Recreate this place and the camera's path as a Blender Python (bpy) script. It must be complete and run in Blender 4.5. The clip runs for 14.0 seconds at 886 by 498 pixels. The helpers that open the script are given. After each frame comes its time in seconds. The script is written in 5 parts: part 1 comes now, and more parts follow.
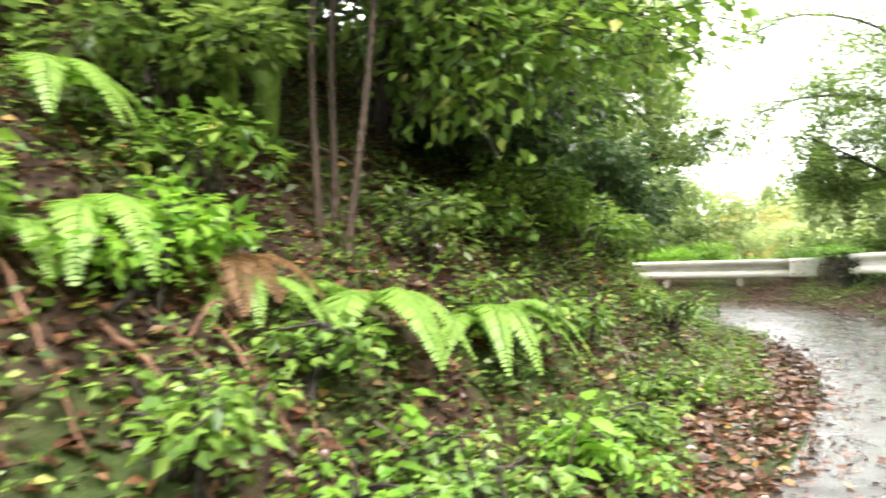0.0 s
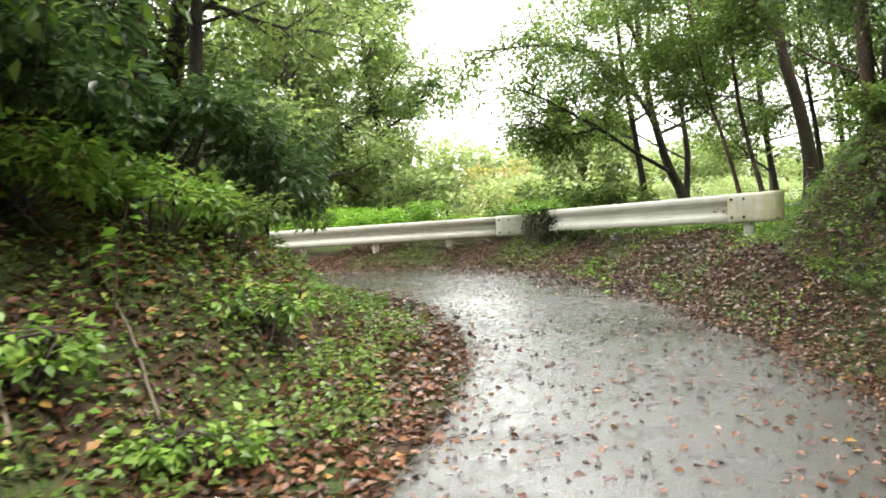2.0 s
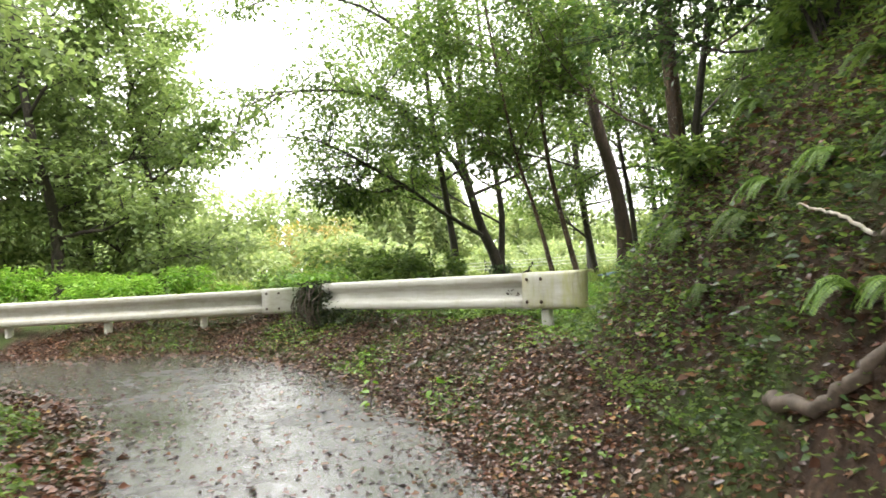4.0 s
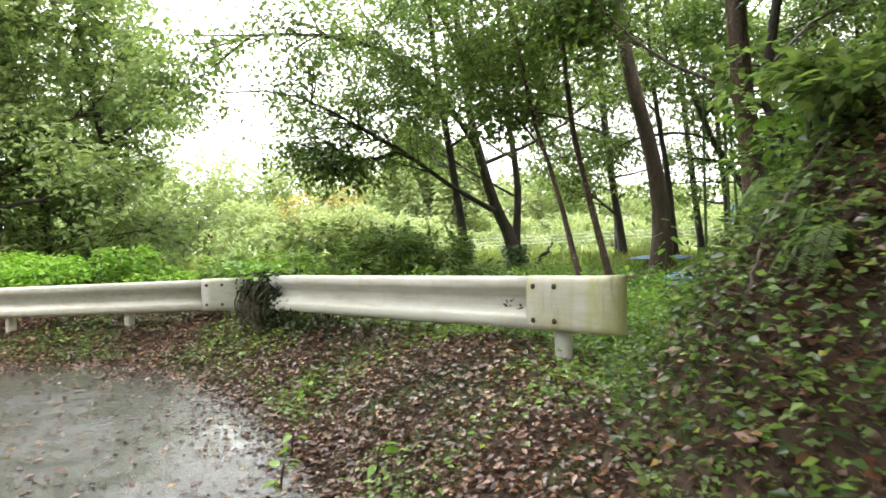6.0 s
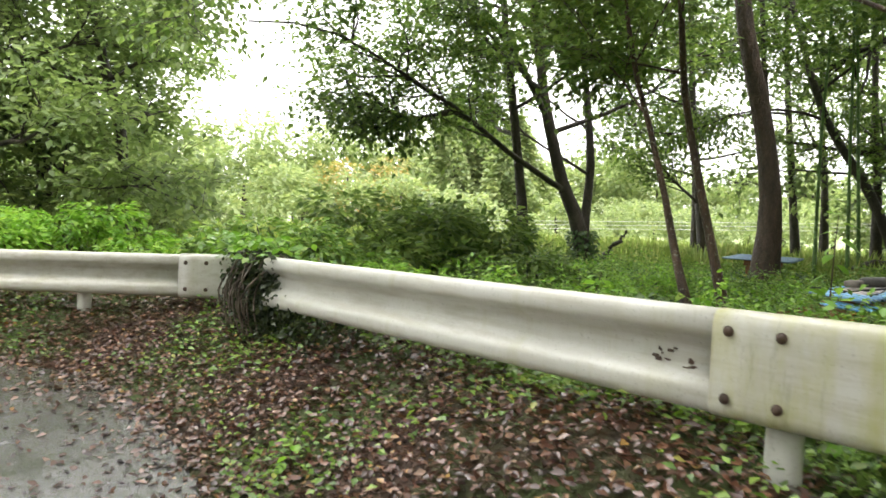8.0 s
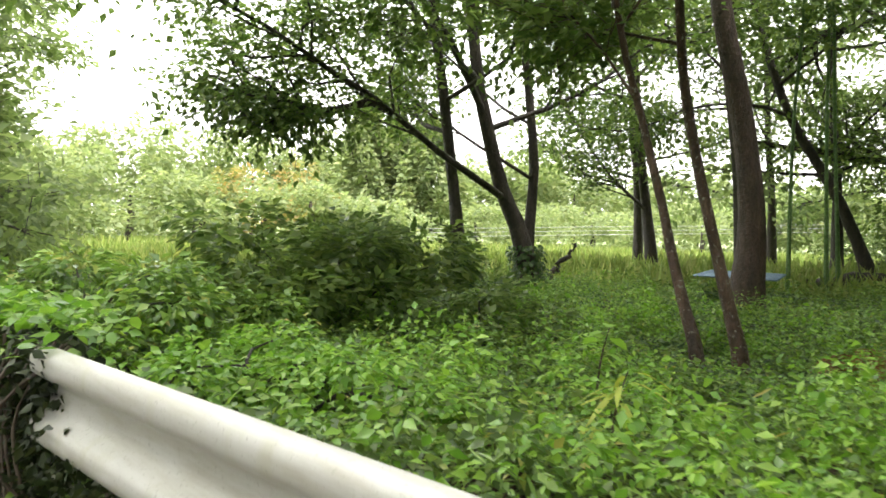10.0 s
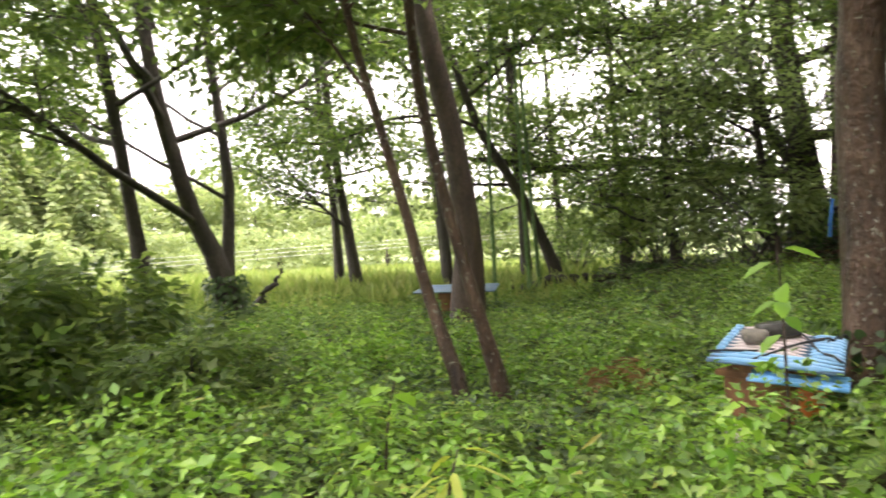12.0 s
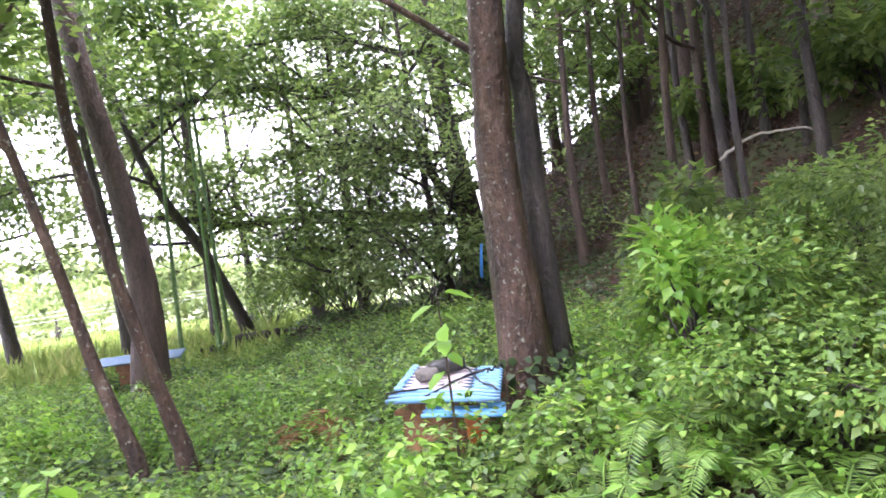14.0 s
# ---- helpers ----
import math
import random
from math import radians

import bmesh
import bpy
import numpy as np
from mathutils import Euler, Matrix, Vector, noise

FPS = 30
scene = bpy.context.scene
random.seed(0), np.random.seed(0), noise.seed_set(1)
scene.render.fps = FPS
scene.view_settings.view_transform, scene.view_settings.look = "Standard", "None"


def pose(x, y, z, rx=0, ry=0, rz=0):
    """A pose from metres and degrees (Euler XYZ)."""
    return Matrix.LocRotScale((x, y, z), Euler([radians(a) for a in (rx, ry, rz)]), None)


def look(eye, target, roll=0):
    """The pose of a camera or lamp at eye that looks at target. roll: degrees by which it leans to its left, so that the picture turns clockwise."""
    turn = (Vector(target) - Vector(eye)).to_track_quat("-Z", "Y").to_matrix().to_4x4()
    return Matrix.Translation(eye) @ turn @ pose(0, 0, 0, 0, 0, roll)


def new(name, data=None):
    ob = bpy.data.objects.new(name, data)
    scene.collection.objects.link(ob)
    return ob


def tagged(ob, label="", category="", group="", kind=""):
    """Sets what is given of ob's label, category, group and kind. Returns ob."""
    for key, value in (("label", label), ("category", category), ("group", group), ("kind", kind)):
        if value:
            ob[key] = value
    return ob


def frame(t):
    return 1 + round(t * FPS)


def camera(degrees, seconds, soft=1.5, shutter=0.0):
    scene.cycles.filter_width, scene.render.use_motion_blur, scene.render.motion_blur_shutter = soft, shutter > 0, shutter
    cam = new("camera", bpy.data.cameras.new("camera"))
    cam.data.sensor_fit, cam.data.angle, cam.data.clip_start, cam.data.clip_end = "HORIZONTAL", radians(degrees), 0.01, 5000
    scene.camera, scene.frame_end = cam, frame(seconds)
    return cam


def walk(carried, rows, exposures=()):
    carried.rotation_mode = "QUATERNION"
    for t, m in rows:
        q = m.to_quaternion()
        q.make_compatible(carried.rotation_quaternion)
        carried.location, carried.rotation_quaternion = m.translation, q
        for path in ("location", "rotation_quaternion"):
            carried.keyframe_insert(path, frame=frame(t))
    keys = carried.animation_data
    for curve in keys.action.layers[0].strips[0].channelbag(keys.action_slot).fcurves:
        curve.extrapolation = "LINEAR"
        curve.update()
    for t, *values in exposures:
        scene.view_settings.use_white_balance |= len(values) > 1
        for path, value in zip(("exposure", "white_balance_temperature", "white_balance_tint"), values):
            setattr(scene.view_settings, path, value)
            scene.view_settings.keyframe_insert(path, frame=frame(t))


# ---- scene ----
cam = camera(61.2, 14.0, soft=1.6, shutter=0.35)
PATH = [
    (0, (0.079, 0.353, 1.379), (0.075, 2.353, 1.418), 0.0),
    (0.5, (0.432, 0.783, 1.415), (0.734, 2.760, 1.456), -1.3),
    (1, (0.838, 1.124, 1.449), (1.312, 3.067, 1.447), 0.8),
    (1.5, (1.249, 1.462, 1.470), (1.879, 3.360, 1.467), -2.7),
    (2, (1.655, 1.844, 1.529), (2.235, 3.756, 1.439), -2.5),
    (2.5, (2.094, 2.201, 1.581), (2.904, 4.029, 1.584), -3.2),
    (3, (2.510, 2.559, 1.627), (3.377, 4.360, 1.696), -0.2),
    (3.5, (2.922, 3.035, 1.663), (3.902, 4.777, 1.727), -1.9),
    (6, (4.755, 5.314, 1.863), (5.674, 7.090, 1.833), -1.0),
    (6.5, (5.002, 5.829, 1.821), (5.950, 7.590, 1.832), -1.7),
    (7, (5.236, 6.334, 1.820), (6.158, 8.108, 1.768), 1.3),
    (7.5, (5.421, 6.877, 1.829), (6.306, 8.668, 1.756), 0.8),
    (8, (5.595, 7.382, 1.871), (6.414, 9.204, 1.778), 2.7),
    (8.5, (5.750, 7.889, 1.918), (6.627, 9.686, 1.872), 1.0),
    (8.7, (5.869, 8.098, 1.935), (6.841, 9.845, 1.876), 1.4),
    (10.8, (6.618, 10.042, 2.009), (7.692, 11.728, 1.940), 1.8),
    (11, (6.661, 10.147, 2.008), (7.799, 11.791, 1.952), 1.7),
    (11.5, (6.798, 10.374, 2.011), (8.223, 11.776, 1.980), -0.1),
    (12, (6.893, 10.508, 2.023), (8.532, 11.654, 2.003), -2.2),
    (12.5, (6.941, 10.483, 2.023), (8.735, 11.368, 1.977), -2.8),
    (13, (6.934, 10.425, 2.022), (8.852, 10.991, 1.984), -4.0),
    (13.5, (6.925, 10.411, 2.033), (8.891, 10.774, 2.054), -5.5),
    (14, (6.906, 10.398, 2.036), (8.863, 10.806, 2.094), -6.5),
]
walk(cam, [(t, look(eye, target, roll)) for t, eye, target, roll in PATH],
     [(0, 2.6, 6450, 10), (1, 2.4, 6550, 10), (2, 2.2, 6500, 10), (3, 2.15, 6500, 11), (6, 2.15, 6400, 12), (8.7, 1.95, 6450, 11), (11, 2.0, 6600, 14), (12, 2.35, 6750, 20), (13, 2.75, 6200, 28), (14, 3.1, 5650, 36)])

# ---- sky, sun, exposure ----
world = bpy.data.worlds.new("overcast")
scene.world = world
world.use_nodes = True
wt = world.node_tree
sky = wt.nodes.new("ShaderNodeTexSky")
sky.sky_type = "NISHITA"
sky.sun_disc = False
sky.sun_elevation, sky.sun_rotation = radians(55), radians(-20)
sky.dust_density = 4.0
pale = wt.nodes.new("ShaderNodeHueSaturation")
pale.inputs["Saturation"].default_value = 0.12
veil = wt.nodes.new("ShaderNodeMix")
veil.data_type = "RGBA"
veil.inputs[0].default_value = 0.65
veil.inputs[7].default_value = (9.05, 9.0, 8.75, 1)
wt.links.new(sky.outputs[0], pale.inputs["Color"])
wt.links.new(pale.outputs[0], veil.inputs[6])
wt.links.new(veil.outputs[2], wt.nodes["Background"].inputs[0])
wt.nodes["Background"].inputs[1].default_value = 0.14
sun = new("sun", bpy.data.lights.new("sun", "SUN"))
sun.data.energy, sun.data.angle, sun.data.color = 1.5, radians(25), (1.0, 0.96, 0.88)
sun.matrix_world = pose(0, 0, 30, 35, 0, 20)


# ---- materials ----
def mat(name):
    m = bpy.data.materials.new(name)
    m.use_nodes = True
    nt = m.node_tree
    return m, nt, nt.nodes["Principled BSDF"]


def ramp(nt, fac, stops):
    r = nt.nodes.new("ShaderNodeValToRGB")
    while len(r.color_ramp.elements) < len(stops):
        r.color_ramp.elements.new(0.5)
    for e, (p, c) in zip(r.color_ramp.elements, stops):
        e.position, e.color = p, (*c, 1) if len(c) == 3 else c
    nt.links.new(fac, r.inputs[0])
    return r.outputs[0]


def tex_noise(nt, scale, detail=4, rough=0.55, stretch=None, coord="Object"):
    n = nt.nodes.new("ShaderNodeTexNoise")
    n.inputs["Scale"].default_value, n.inputs["Detail"].default_value, n.inputs["Roughness"].default_value = scale, detail, rough
    c = nt.nodes.new("ShaderNodeTexCoord").outputs[coord]
    if stretch:
        mp = nt.nodes.new("ShaderNodeMapping")
        mp.inputs["Scale"].default_value = stretch
        nt.links.new(c, mp.inputs[0])
        c = mp.outputs[0]
    nt.links.new(c, n.inputs["Vector"])
    return n.outputs["Fac"]


def mix(nt, fac, a, b, kind="MIX"):
    m = nt.nodes.new("ShaderNodeMix")
    m.data_type, m.blend_type = "RGBA", kind
    for sock, v in ((m.inputs[0], fac), (m.inputs[6], a), (m.inputs[7], b)):
        if isinstance(v, (int, float)):
            sock.default_value = v
        elif isinstance(v, tuple):
            sock.default_value = (*v, 1)
        else:
            nt.links.new(v, sock)
    return m.outputs[2]


def bump(nt, height, strength, dist, bsdf):
    b = nt.nodes.new("ShaderNodeBump")
    b.inputs["Strength"].default_value, b.inputs["Distance"].default_value = strength, dist
    nt.links.new(height, b.inputs["Height"])
    nt.links.new(b.outputs[0], bsdf.inputs["Normal"])


def leaf_mat(name, stops, rough=0.38, through_light=0.35, spec=0.5):
    """Leaf: colour by leaf, paler light coming through it, a wet sheen."""
    m, nt, b = mat(name)
    g = nt.nodes.new("ShaderNodeNewGeometry")
    col = ramp(nt, g.outputs["Random Per Island"], stops)
    col = mix(nt, 0.5, col, ramp(nt, tex_noise(nt, 0.9, 2), [(0.3, (0.55, 0.6, 0.55)), (0.7, (1.25, 1.2, 1.05))]), "MULTIPLY")
    nt.links.new(col, b.inputs["Base Color"])
    b.inputs["Roughness"].default_value = rough
    b.inputs["Specular IOR Level"].default_value = spec
    tr = nt.nodes.new("ShaderNodeBsdfTranslucent")
    nt.links.new(mix(nt, 1.0, col, (1.35, 1.4, 0.95), "MULTIPLY"), tr.inputs[0])
    ms = nt.nodes.new("ShaderNodeMixShader")
    ms.inputs[0].default_value = through_light
    nt.links.new(b.outputs[0], ms.inputs[1])
    nt.links.new(tr.outputs[0], ms.inputs[2])
    nt.links.new(ms.outputs[0], nt.nodes["Material Output"].inputs[0])
    return m


LEAF_TREE = leaf_mat("leaf_tree", [(0.0, (0.08, 0.135, 0.042)), (0.5, (0.14, 0.21, 0.066)), (1.0, (0.22, 0.29, 0.092))], through_light=0.58)
LEAF_DARK = leaf_mat("leaf_evergreen", [(0.0, (0.042, 0.078, 0.034)), (0.6, (0.072, 0.128, 0.054)), (1.0, (0.12, 0.18, 0.075))], rough=0.3, through_light=0.45)
LEAF_GROUND = leaf_mat("leaf_ground", [(0.0, (0.08, 0.155, 0.034)), (0.5, (0.165, 0.285, 0.056)), (0.95, (0.27, 0.40, 0.085)), (1.0, (0.42, 0.38, 0.11))], rough=0.36)
LEAF_BRIGHT = leaf_mat("leaf_bright", [(0.0, (0.12, 0.26, 0.035)), (0.5, (0.20, 0.38, 0.05)), (1.0, (0.31, 0.48, 0.08))], through_light=0.4)
LEAF_FERN = leaf_mat("leaf_fern", [(0.0, (0.19, 0.34, 0.06)), (1.0, (0.32, 0.49, 0.11))], rough=0.45, through_light=0.4)
# far foliage: rain haze is put into these pale greens
LEAF_FAR_HAZED = leaf_mat("leaf_far_hazed", [(0.0, (0.19, 0.25, 0.12)), (0.6, (0.27, 0.33, 0.16)), (1.0, (0.36, 0.40, 0.21))], rough=0.6, through_light=0.45)
# mid-green lightened further so the colour carries some haze
LEAF_SIDE = leaf_mat("leaf_roadside", [(0.0, (0.14, 0.20, 0.085)), (0.5, (0.21, 0.28, 0.125)), (1.0, (0.30, 0.37, 0.17))], rough=0.5, through_light=0.55)
LEAF_GOLD = leaf_mat("leaf_gold", [(0.0, (0.24, 0.26, 0.09)), (0.6, (0.34, 0.31, 0.11)), (1.0, (0.42, 0.27, 0.11))], rough=0.6)
LEAF_YELLOW = leaf_mat("leaf_yellowing", [(0.0, (0.28, 0.40, 0.05)), (1.0, (0.48, 0.48, 0.10))], rough=0.5, through_light=0.4)
LITTER = leaf_mat("dead_leaf", [(0.0, (0.038, 0.018, 0.013)), (0.4, (0.10, 0.042, 0.027)), (0.78, (0.175, 0.074, 0.044)), (0.96, (0.27, 0.15, 0.088)), (1.0, (0.40, 0.23, 0.06))], rough=0.3, through_light=0.08, spec=0.6)
LEAF_VINE = leaf_mat("leaf_vine", [(0.0, (0.016, 0.026, 0.010)), (0.6, (0.032, 0.052, 0.016)), (1.0, (0.07, 0.085, 0.03))], rough=0.5, through_light=0.2)
DEAD_FERN = leaf_mat("dead_fern", [(0.0, (0.15, 0.075, 0.035)), (1.0, (0.30, 0.16, 0.07))], rough=0.6)
GRASS = leaf_mat("grass_blade", [(0.0, (0.22, 0.31, 0.08)), (0.6, (0.32, 0.40, 0.13)), (1.0, (0.44, 0.46, 0.20))], rough=0.5)


def bark_mat(name, dark, mid, light, lichen=0.0, rough=0.75):
    m, nt, b = mat(name)
    n1 = tex_noise(nt, 9, 6, 0.65, (1, 1, 0.25))
    n2 = tex_noise(nt, 38, 4, 0.6, (1, 1, 0.6))
    col = ramp(nt, n1, [(0.3, dark), (0.55, mid), (0.75, light)])
    col = mix(nt, 0.5, col, ramp(nt, n2, [(0.3, (0.25, 0.25, 0.25)), (0.7, (1.6, 1.6, 1.6))]), "MULTIPLY")
    if lichen:
        spots = ramp(nt, tex_noise(nt, 26, 5, 0.7), [(0.66 - lichen, (0, 0, 0)), (0.70 - lichen, (1, 1, 1))])
        col = mix(nt, spots, col, (0.27, 0.27, 0.21))
    nt.links.new(col, b.inputs["Base Color"])
    b.inputs["Roughness"].default_value = rough
    bump(nt, mix(nt, 0.5, n1, n2), 1.0, 0.06, b)
    return m


BARK = bark_mat("bark_wet", (0.018, 0.014, 0.011), (0.05, 0.038, 0.03), (0.10, 0.08, 0.062), 0.0, 0.55)
BARK_LICHEN = bark_mat("bark_lichen", (0.018, 0.009, 0.005), (0.085, 0.046, 0.027), (0.20, 0.13, 0.088), 0.06, 0.4)
BARK_BROWN = bark_mat("bark_brown", (0.03, 0.019, 0.013), (0.075, 0.046, 0.032), (0.12, 0.078, 0.055), 0.0, 0.6)
BARK_MOSS = bark_mat("bark_moss", (0.05, 0.09, 0.015), (0.15, 0.25, 0.03), (0.24, 0.34, 0.06), 0.0, 0.9)
BARK_PALE = bark_mat("bark_pale", (0.09, 0.075, 0.055), (0.19, 0.16, 0.12), (0.32, 0.29, 0.23), 0.05, 0.7)
BAMBOO = bark_mat("bamboo_green", (0.06, 0.13, 0.03), (0.10, 0.19, 0.05), (0.15, 0.25, 0.08), 0.0, 0.45)


def ground_mats():
    m, nt, b = mat("forest_soil")
    n1, n2, n3 = tex_noise(nt, 1.1, 5), tex_noise(nt, 14, 6, 0.7), tex_noise(nt, 60, 3, 0.6)
    soil = ramp(nt, n2, [(0.3, (0.022, 0.014, 0.010)), (0.55, (0.07, 0.042, 0.028)), (0.72, (0.13, 0.075, 0.048))])
    moss = ramp(nt, n3, [(0.3, (0.03, 0.055, 0.012)), (0.7, (0.08, 0.14, 0.03))])
    col = mix(nt, ramp(nt, n1, [(0.45, (0, 0, 0)), (0.6, (0.75, 0.75, 0.75))]), soil, moss)
    nt.links.new(col, b.inputs["Base Color"])
    b.inputs["Roughness"].default_value = 0.85
    b.inputs["Specular IOR Level"].default_value = 0.3
    bump(nt, n2, 1.0, 0.05, b)
    g, nt, b = mat("meadow")
    n1, n2 = tex_noise(nt, 0.12, 4), tex_noise(nt, 7, 5, 0.7)
    col = ramp(nt, n1, [(0.35, (0.22, 0.30, 0.11)), (0.55, (0.31, 0.37, 0.16)), (0.7, (0.40, 0.42, 0.22))])
    col = mix(nt, 0.6, col, ramp(nt, n2, [(0.3, (0.6, 0.65, 0.6)), (0.7, (1.2, 1.2, 1.1))]), "MULTIPLY")
    nt.links.new(col, b.inputs["Base Color"])
    b.inputs["Roughness"].default_value = 0.8
    bump(nt, n2, 1.0, 0.15, b)
    r, nt, b = mat("wet_asphalt")
    agg, wet, fine = tex_noise(nt, 170, 3, 0.7), tex_noise(nt, 0.9, 4, 0.6), tex_noise(nt, 6.5, 6, 0.7)
    col = ramp(nt, agg, [(0.3, (0.032, 0.031, 0.032)), (0.55, (0.075, 0.071, 0.072)), (0.75, (0.14, 0.132, 0.132))])
    col = mix(nt, ramp(nt, fine, [(0.5, (0, 0, 0)), (0.7, (0.55, 0.55, 0.55))]), col, (0.075, 0.06, 0.045))
    nt.links.new(col, b.inputs["Base Color"])
    mixed = mix(nt, 0.45, wet, fine)
    nt.links.new(ramp(nt, mixed, [(0.44, (0.10, 0.10, 0.10)), (0.53, (0.22, 0.22, 0.22)), (0.64, (0.42, 0.42, 0.42))]), b.inputs["Roughness"])
    b.inputs["Specular IOR Level"].default_value = 1.0
    nt.links.new(ramp(nt, mixed, [(0.50, (1, 1, 1)), (0.64, (0.3, 0.3, 0.3))]), b.inputs["Coat Weight"])
    b.inputs["Coat Roughness"].default_value = 0.24
    rough_height = mix(nt, ramp(nt, mixed, [(0.36, (0.1, 0.1, 0.1)), (0.6, (1, 1, 1))]), (0.5, 0.5, 0.5), mix(nt, 0.5, agg, tex_noise(nt, 45, 3, 0.6)))
    bump(nt, rough_height, 0.8, 0.010, b)
    nt.links.new(b.inputs["Normal"].links[0].from_socket, b.inputs["Coat Normal"])
    return m, g, r


SOIL, MEADOW, ASPHALT = ground_mats()


def rail_mat(name, algae):
    m, nt, b = mat(name)
    big, streak, fine = tex_noise(nt, 2.2, 5), tex_noise(nt, 9, 5, 0.6, (1, 1, 0.12)), tex_noise(nt, 70, 4, 0.7)
    col = mix(nt, ramp(nt, big, [(0.35, (0, 0, 0)), (0.75, (0.5, 0.5, 0.5))]), (0.58, 0.57, 0.52), (0.43, 0.42, 0.36))
    col = mix(nt, ramp(nt, streak, [(0.52, (0, 0, 0)), (0.75, (0.6, 0.6, 0.6))]), col, (0.42, 0.41, 0.27))
    col = mix(nt, ramp(nt, fine, [(0.58, (0, 0, 0)), (0.72, (0.6, 0.6, 0.6))]), col, (0.20, 0.18, 0.13))
    grime = tex_noise(nt, 2.4, 5, 0.65, (4, 0.5, 9))
    col = mix(nt, ramp(nt, grime, [(0.46, (0, 0, 0)), (0.68, (0.7, 0.7, 0.7))]), col, (0.40, 0.375, 0.29))
    if algae:
        col = mix(nt, ramp(nt, tex_noise(nt, 5, 5, 0.65, (1, 1, 0.35)), [(0.38, (0, 0, 0)), (0.60, (0.8, 0.8, 0.8))]), col, (0.40, 0.39, 0.15))
        col = mix(nt, ramp(nt, tex_noise(nt, 16, 5, 0.7, (1, 1, 0.18)), [(0.55, (0, 0, 0)), (0.72, (0.6, 0.6, 0.6))]), col, (0.20, 0.18, 0.08))
    nt.links.new(col, b.inputs["Base Color"])
    nt.links.new(ramp(nt, big, [(0.3, (0.28, 0.28, 0.28)), (0.7, (0.5, 0.5, 0.5))]), b.inputs["Roughness"])
    bump(nt, fine, 0.15, 0.002, b)
    return m


RAIL, RAIL_END = rail_mat("white_painted_steel", False), rail_mat("white_steel_with_algae", True)


def plain(name, a, b_, rough, scale=25, metal=0.0):
    m, nt, b = mat(name)
    n = tex_noise(nt, scale, 5, 0.6)
    nt.links.new(ramp(nt, n, [(0.3, a), (0.7, b_)]), b.inputs["Base Color"])
    b.inputs["Roughness"].default_value, b.inputs["Metallic"].default_value = rough, metal
    bump(nt, n, 0.3, 0.004, b)
    return m


RUST = plain("rusted_bolt", (0.03, 0.018, 0.012), (0.09, 0.05, 0.03), 0.6)
BLUE = plain("blue_painted_sheet", (0.08, 0.28, 0.58), (0.18, 0.44, 0.74), 0.3, 8)
BARE = plain("faded_pink_sheet", (0.50, 0.40, 0.39), (0.68, 0.58, 0.57), 0.45, 14)
PALE_SHEET = plain("pale_blue_sheet", (0.12, 0.19, 0.28), (0.20, 0.28, 0.37), 0.55, 8)
LIGHT_BLUE = plain("light_blue_sheet", (0.14, 0.36, 0.62), (0.26, 0.48, 0.72), 0.35, 8)
BLOCK = plain("weathered_concrete", (0.10, 0.09, 0.075), (0.24, 0.21, 0.17), 0.8)
HIVE_WOOD = plain("weathered_hive_wood", (0.16, 0.07, 0.035), (0.36, 0.17, 0.085), 0.65, 12)
CORD = plain("black_cord", (0.012, 0.012, 0.013), (0.03, 0.03, 0.03), 0.5)
# near-black colour for the shadowed gap beside the stone
GAP_SHADOW = plain("gap_shadow", (0.02, 0.02, 0.018), (0.07, 0.065, 0.055), 0.35)
# dark blue holds the shade of the sheet's troughs along with grime
SHADED_GRIMY_BLUE = plain("shaded_grimy_blue_sheet", (0.03, 0.06, 0.10), (0.07, 0.14, 0.22), 0.5, 12)
TAPE = plain("blue_tape", (0.03, 0.14, 0.42), (0.06, 0.22, 0.55), 0.4)
ORANGE = plain("orange_plastic", (0.55, 0.12, 0.03), (0.70, 0.2, 0.05), 0.4)
STICK = plain("dead_wood", (0.06, 0.045, 0.035), (0.17, 0.13, 0.10), 0.7, 20)
ROOT_BROWN = plain("brown_root", (0.10, 0.045, 0.028), (0.24, 0.12, 0.07), 0.7, 20)
STICK_PALE = plain("bleached_dead_wood", (0.30, 0.26, 0.20), (0.50, 0.46, 0.40), 0.7, 20)
WIRE = plain("galvanised_wire", (0.35, 0.35, 0.36), (0.5, 0.5, 0.5), 0.4, 20, 0.6)


# ---- mesh helpers ----
def soup(name, verts, faces, material, parent=None):
    """One mesh object from arrays of points and of triangles or quads."""
    verts, faces = np.asarray(verts, np.float32), np.asarray(faces, np.int32)
    n = faces.shape[1]
    me = bpy.data.meshes.new(name)
    me.vertices.add(len(verts))
    me.vertices.foreach_set("co", verts.ravel())
    me.loops.add(faces.size)
    me.loops.foreach_set("vertex_index", faces.ravel())
    me.polygons.add(len(faces))
    me.polygons.foreach_set("loop_start", np.arange(0, faces.size, n, dtype=np.int32))
    me.update(calc_edges=True)
    for mt in material if isinstance(material, (list, tuple)) else [material]:
        me.materials.append(mt)
    ob = new(name, me)
    if parent:
        ob.parent = parent
    return ob


def smooth(ob):
    ob.data.polygons.foreach_set("use_smooth", np.ones(len(ob.data.polygons), bool))
    return ob


def part(name, bm, material, parent, label=""):
    me = bpy.data.meshes.new(name)
    bm.to_mesh(me)
    bm.free()
    me.materials.append(material)
    ob = new(name, me)
    if parent:
        ob.parent = parent
    return tagged(ob, label)


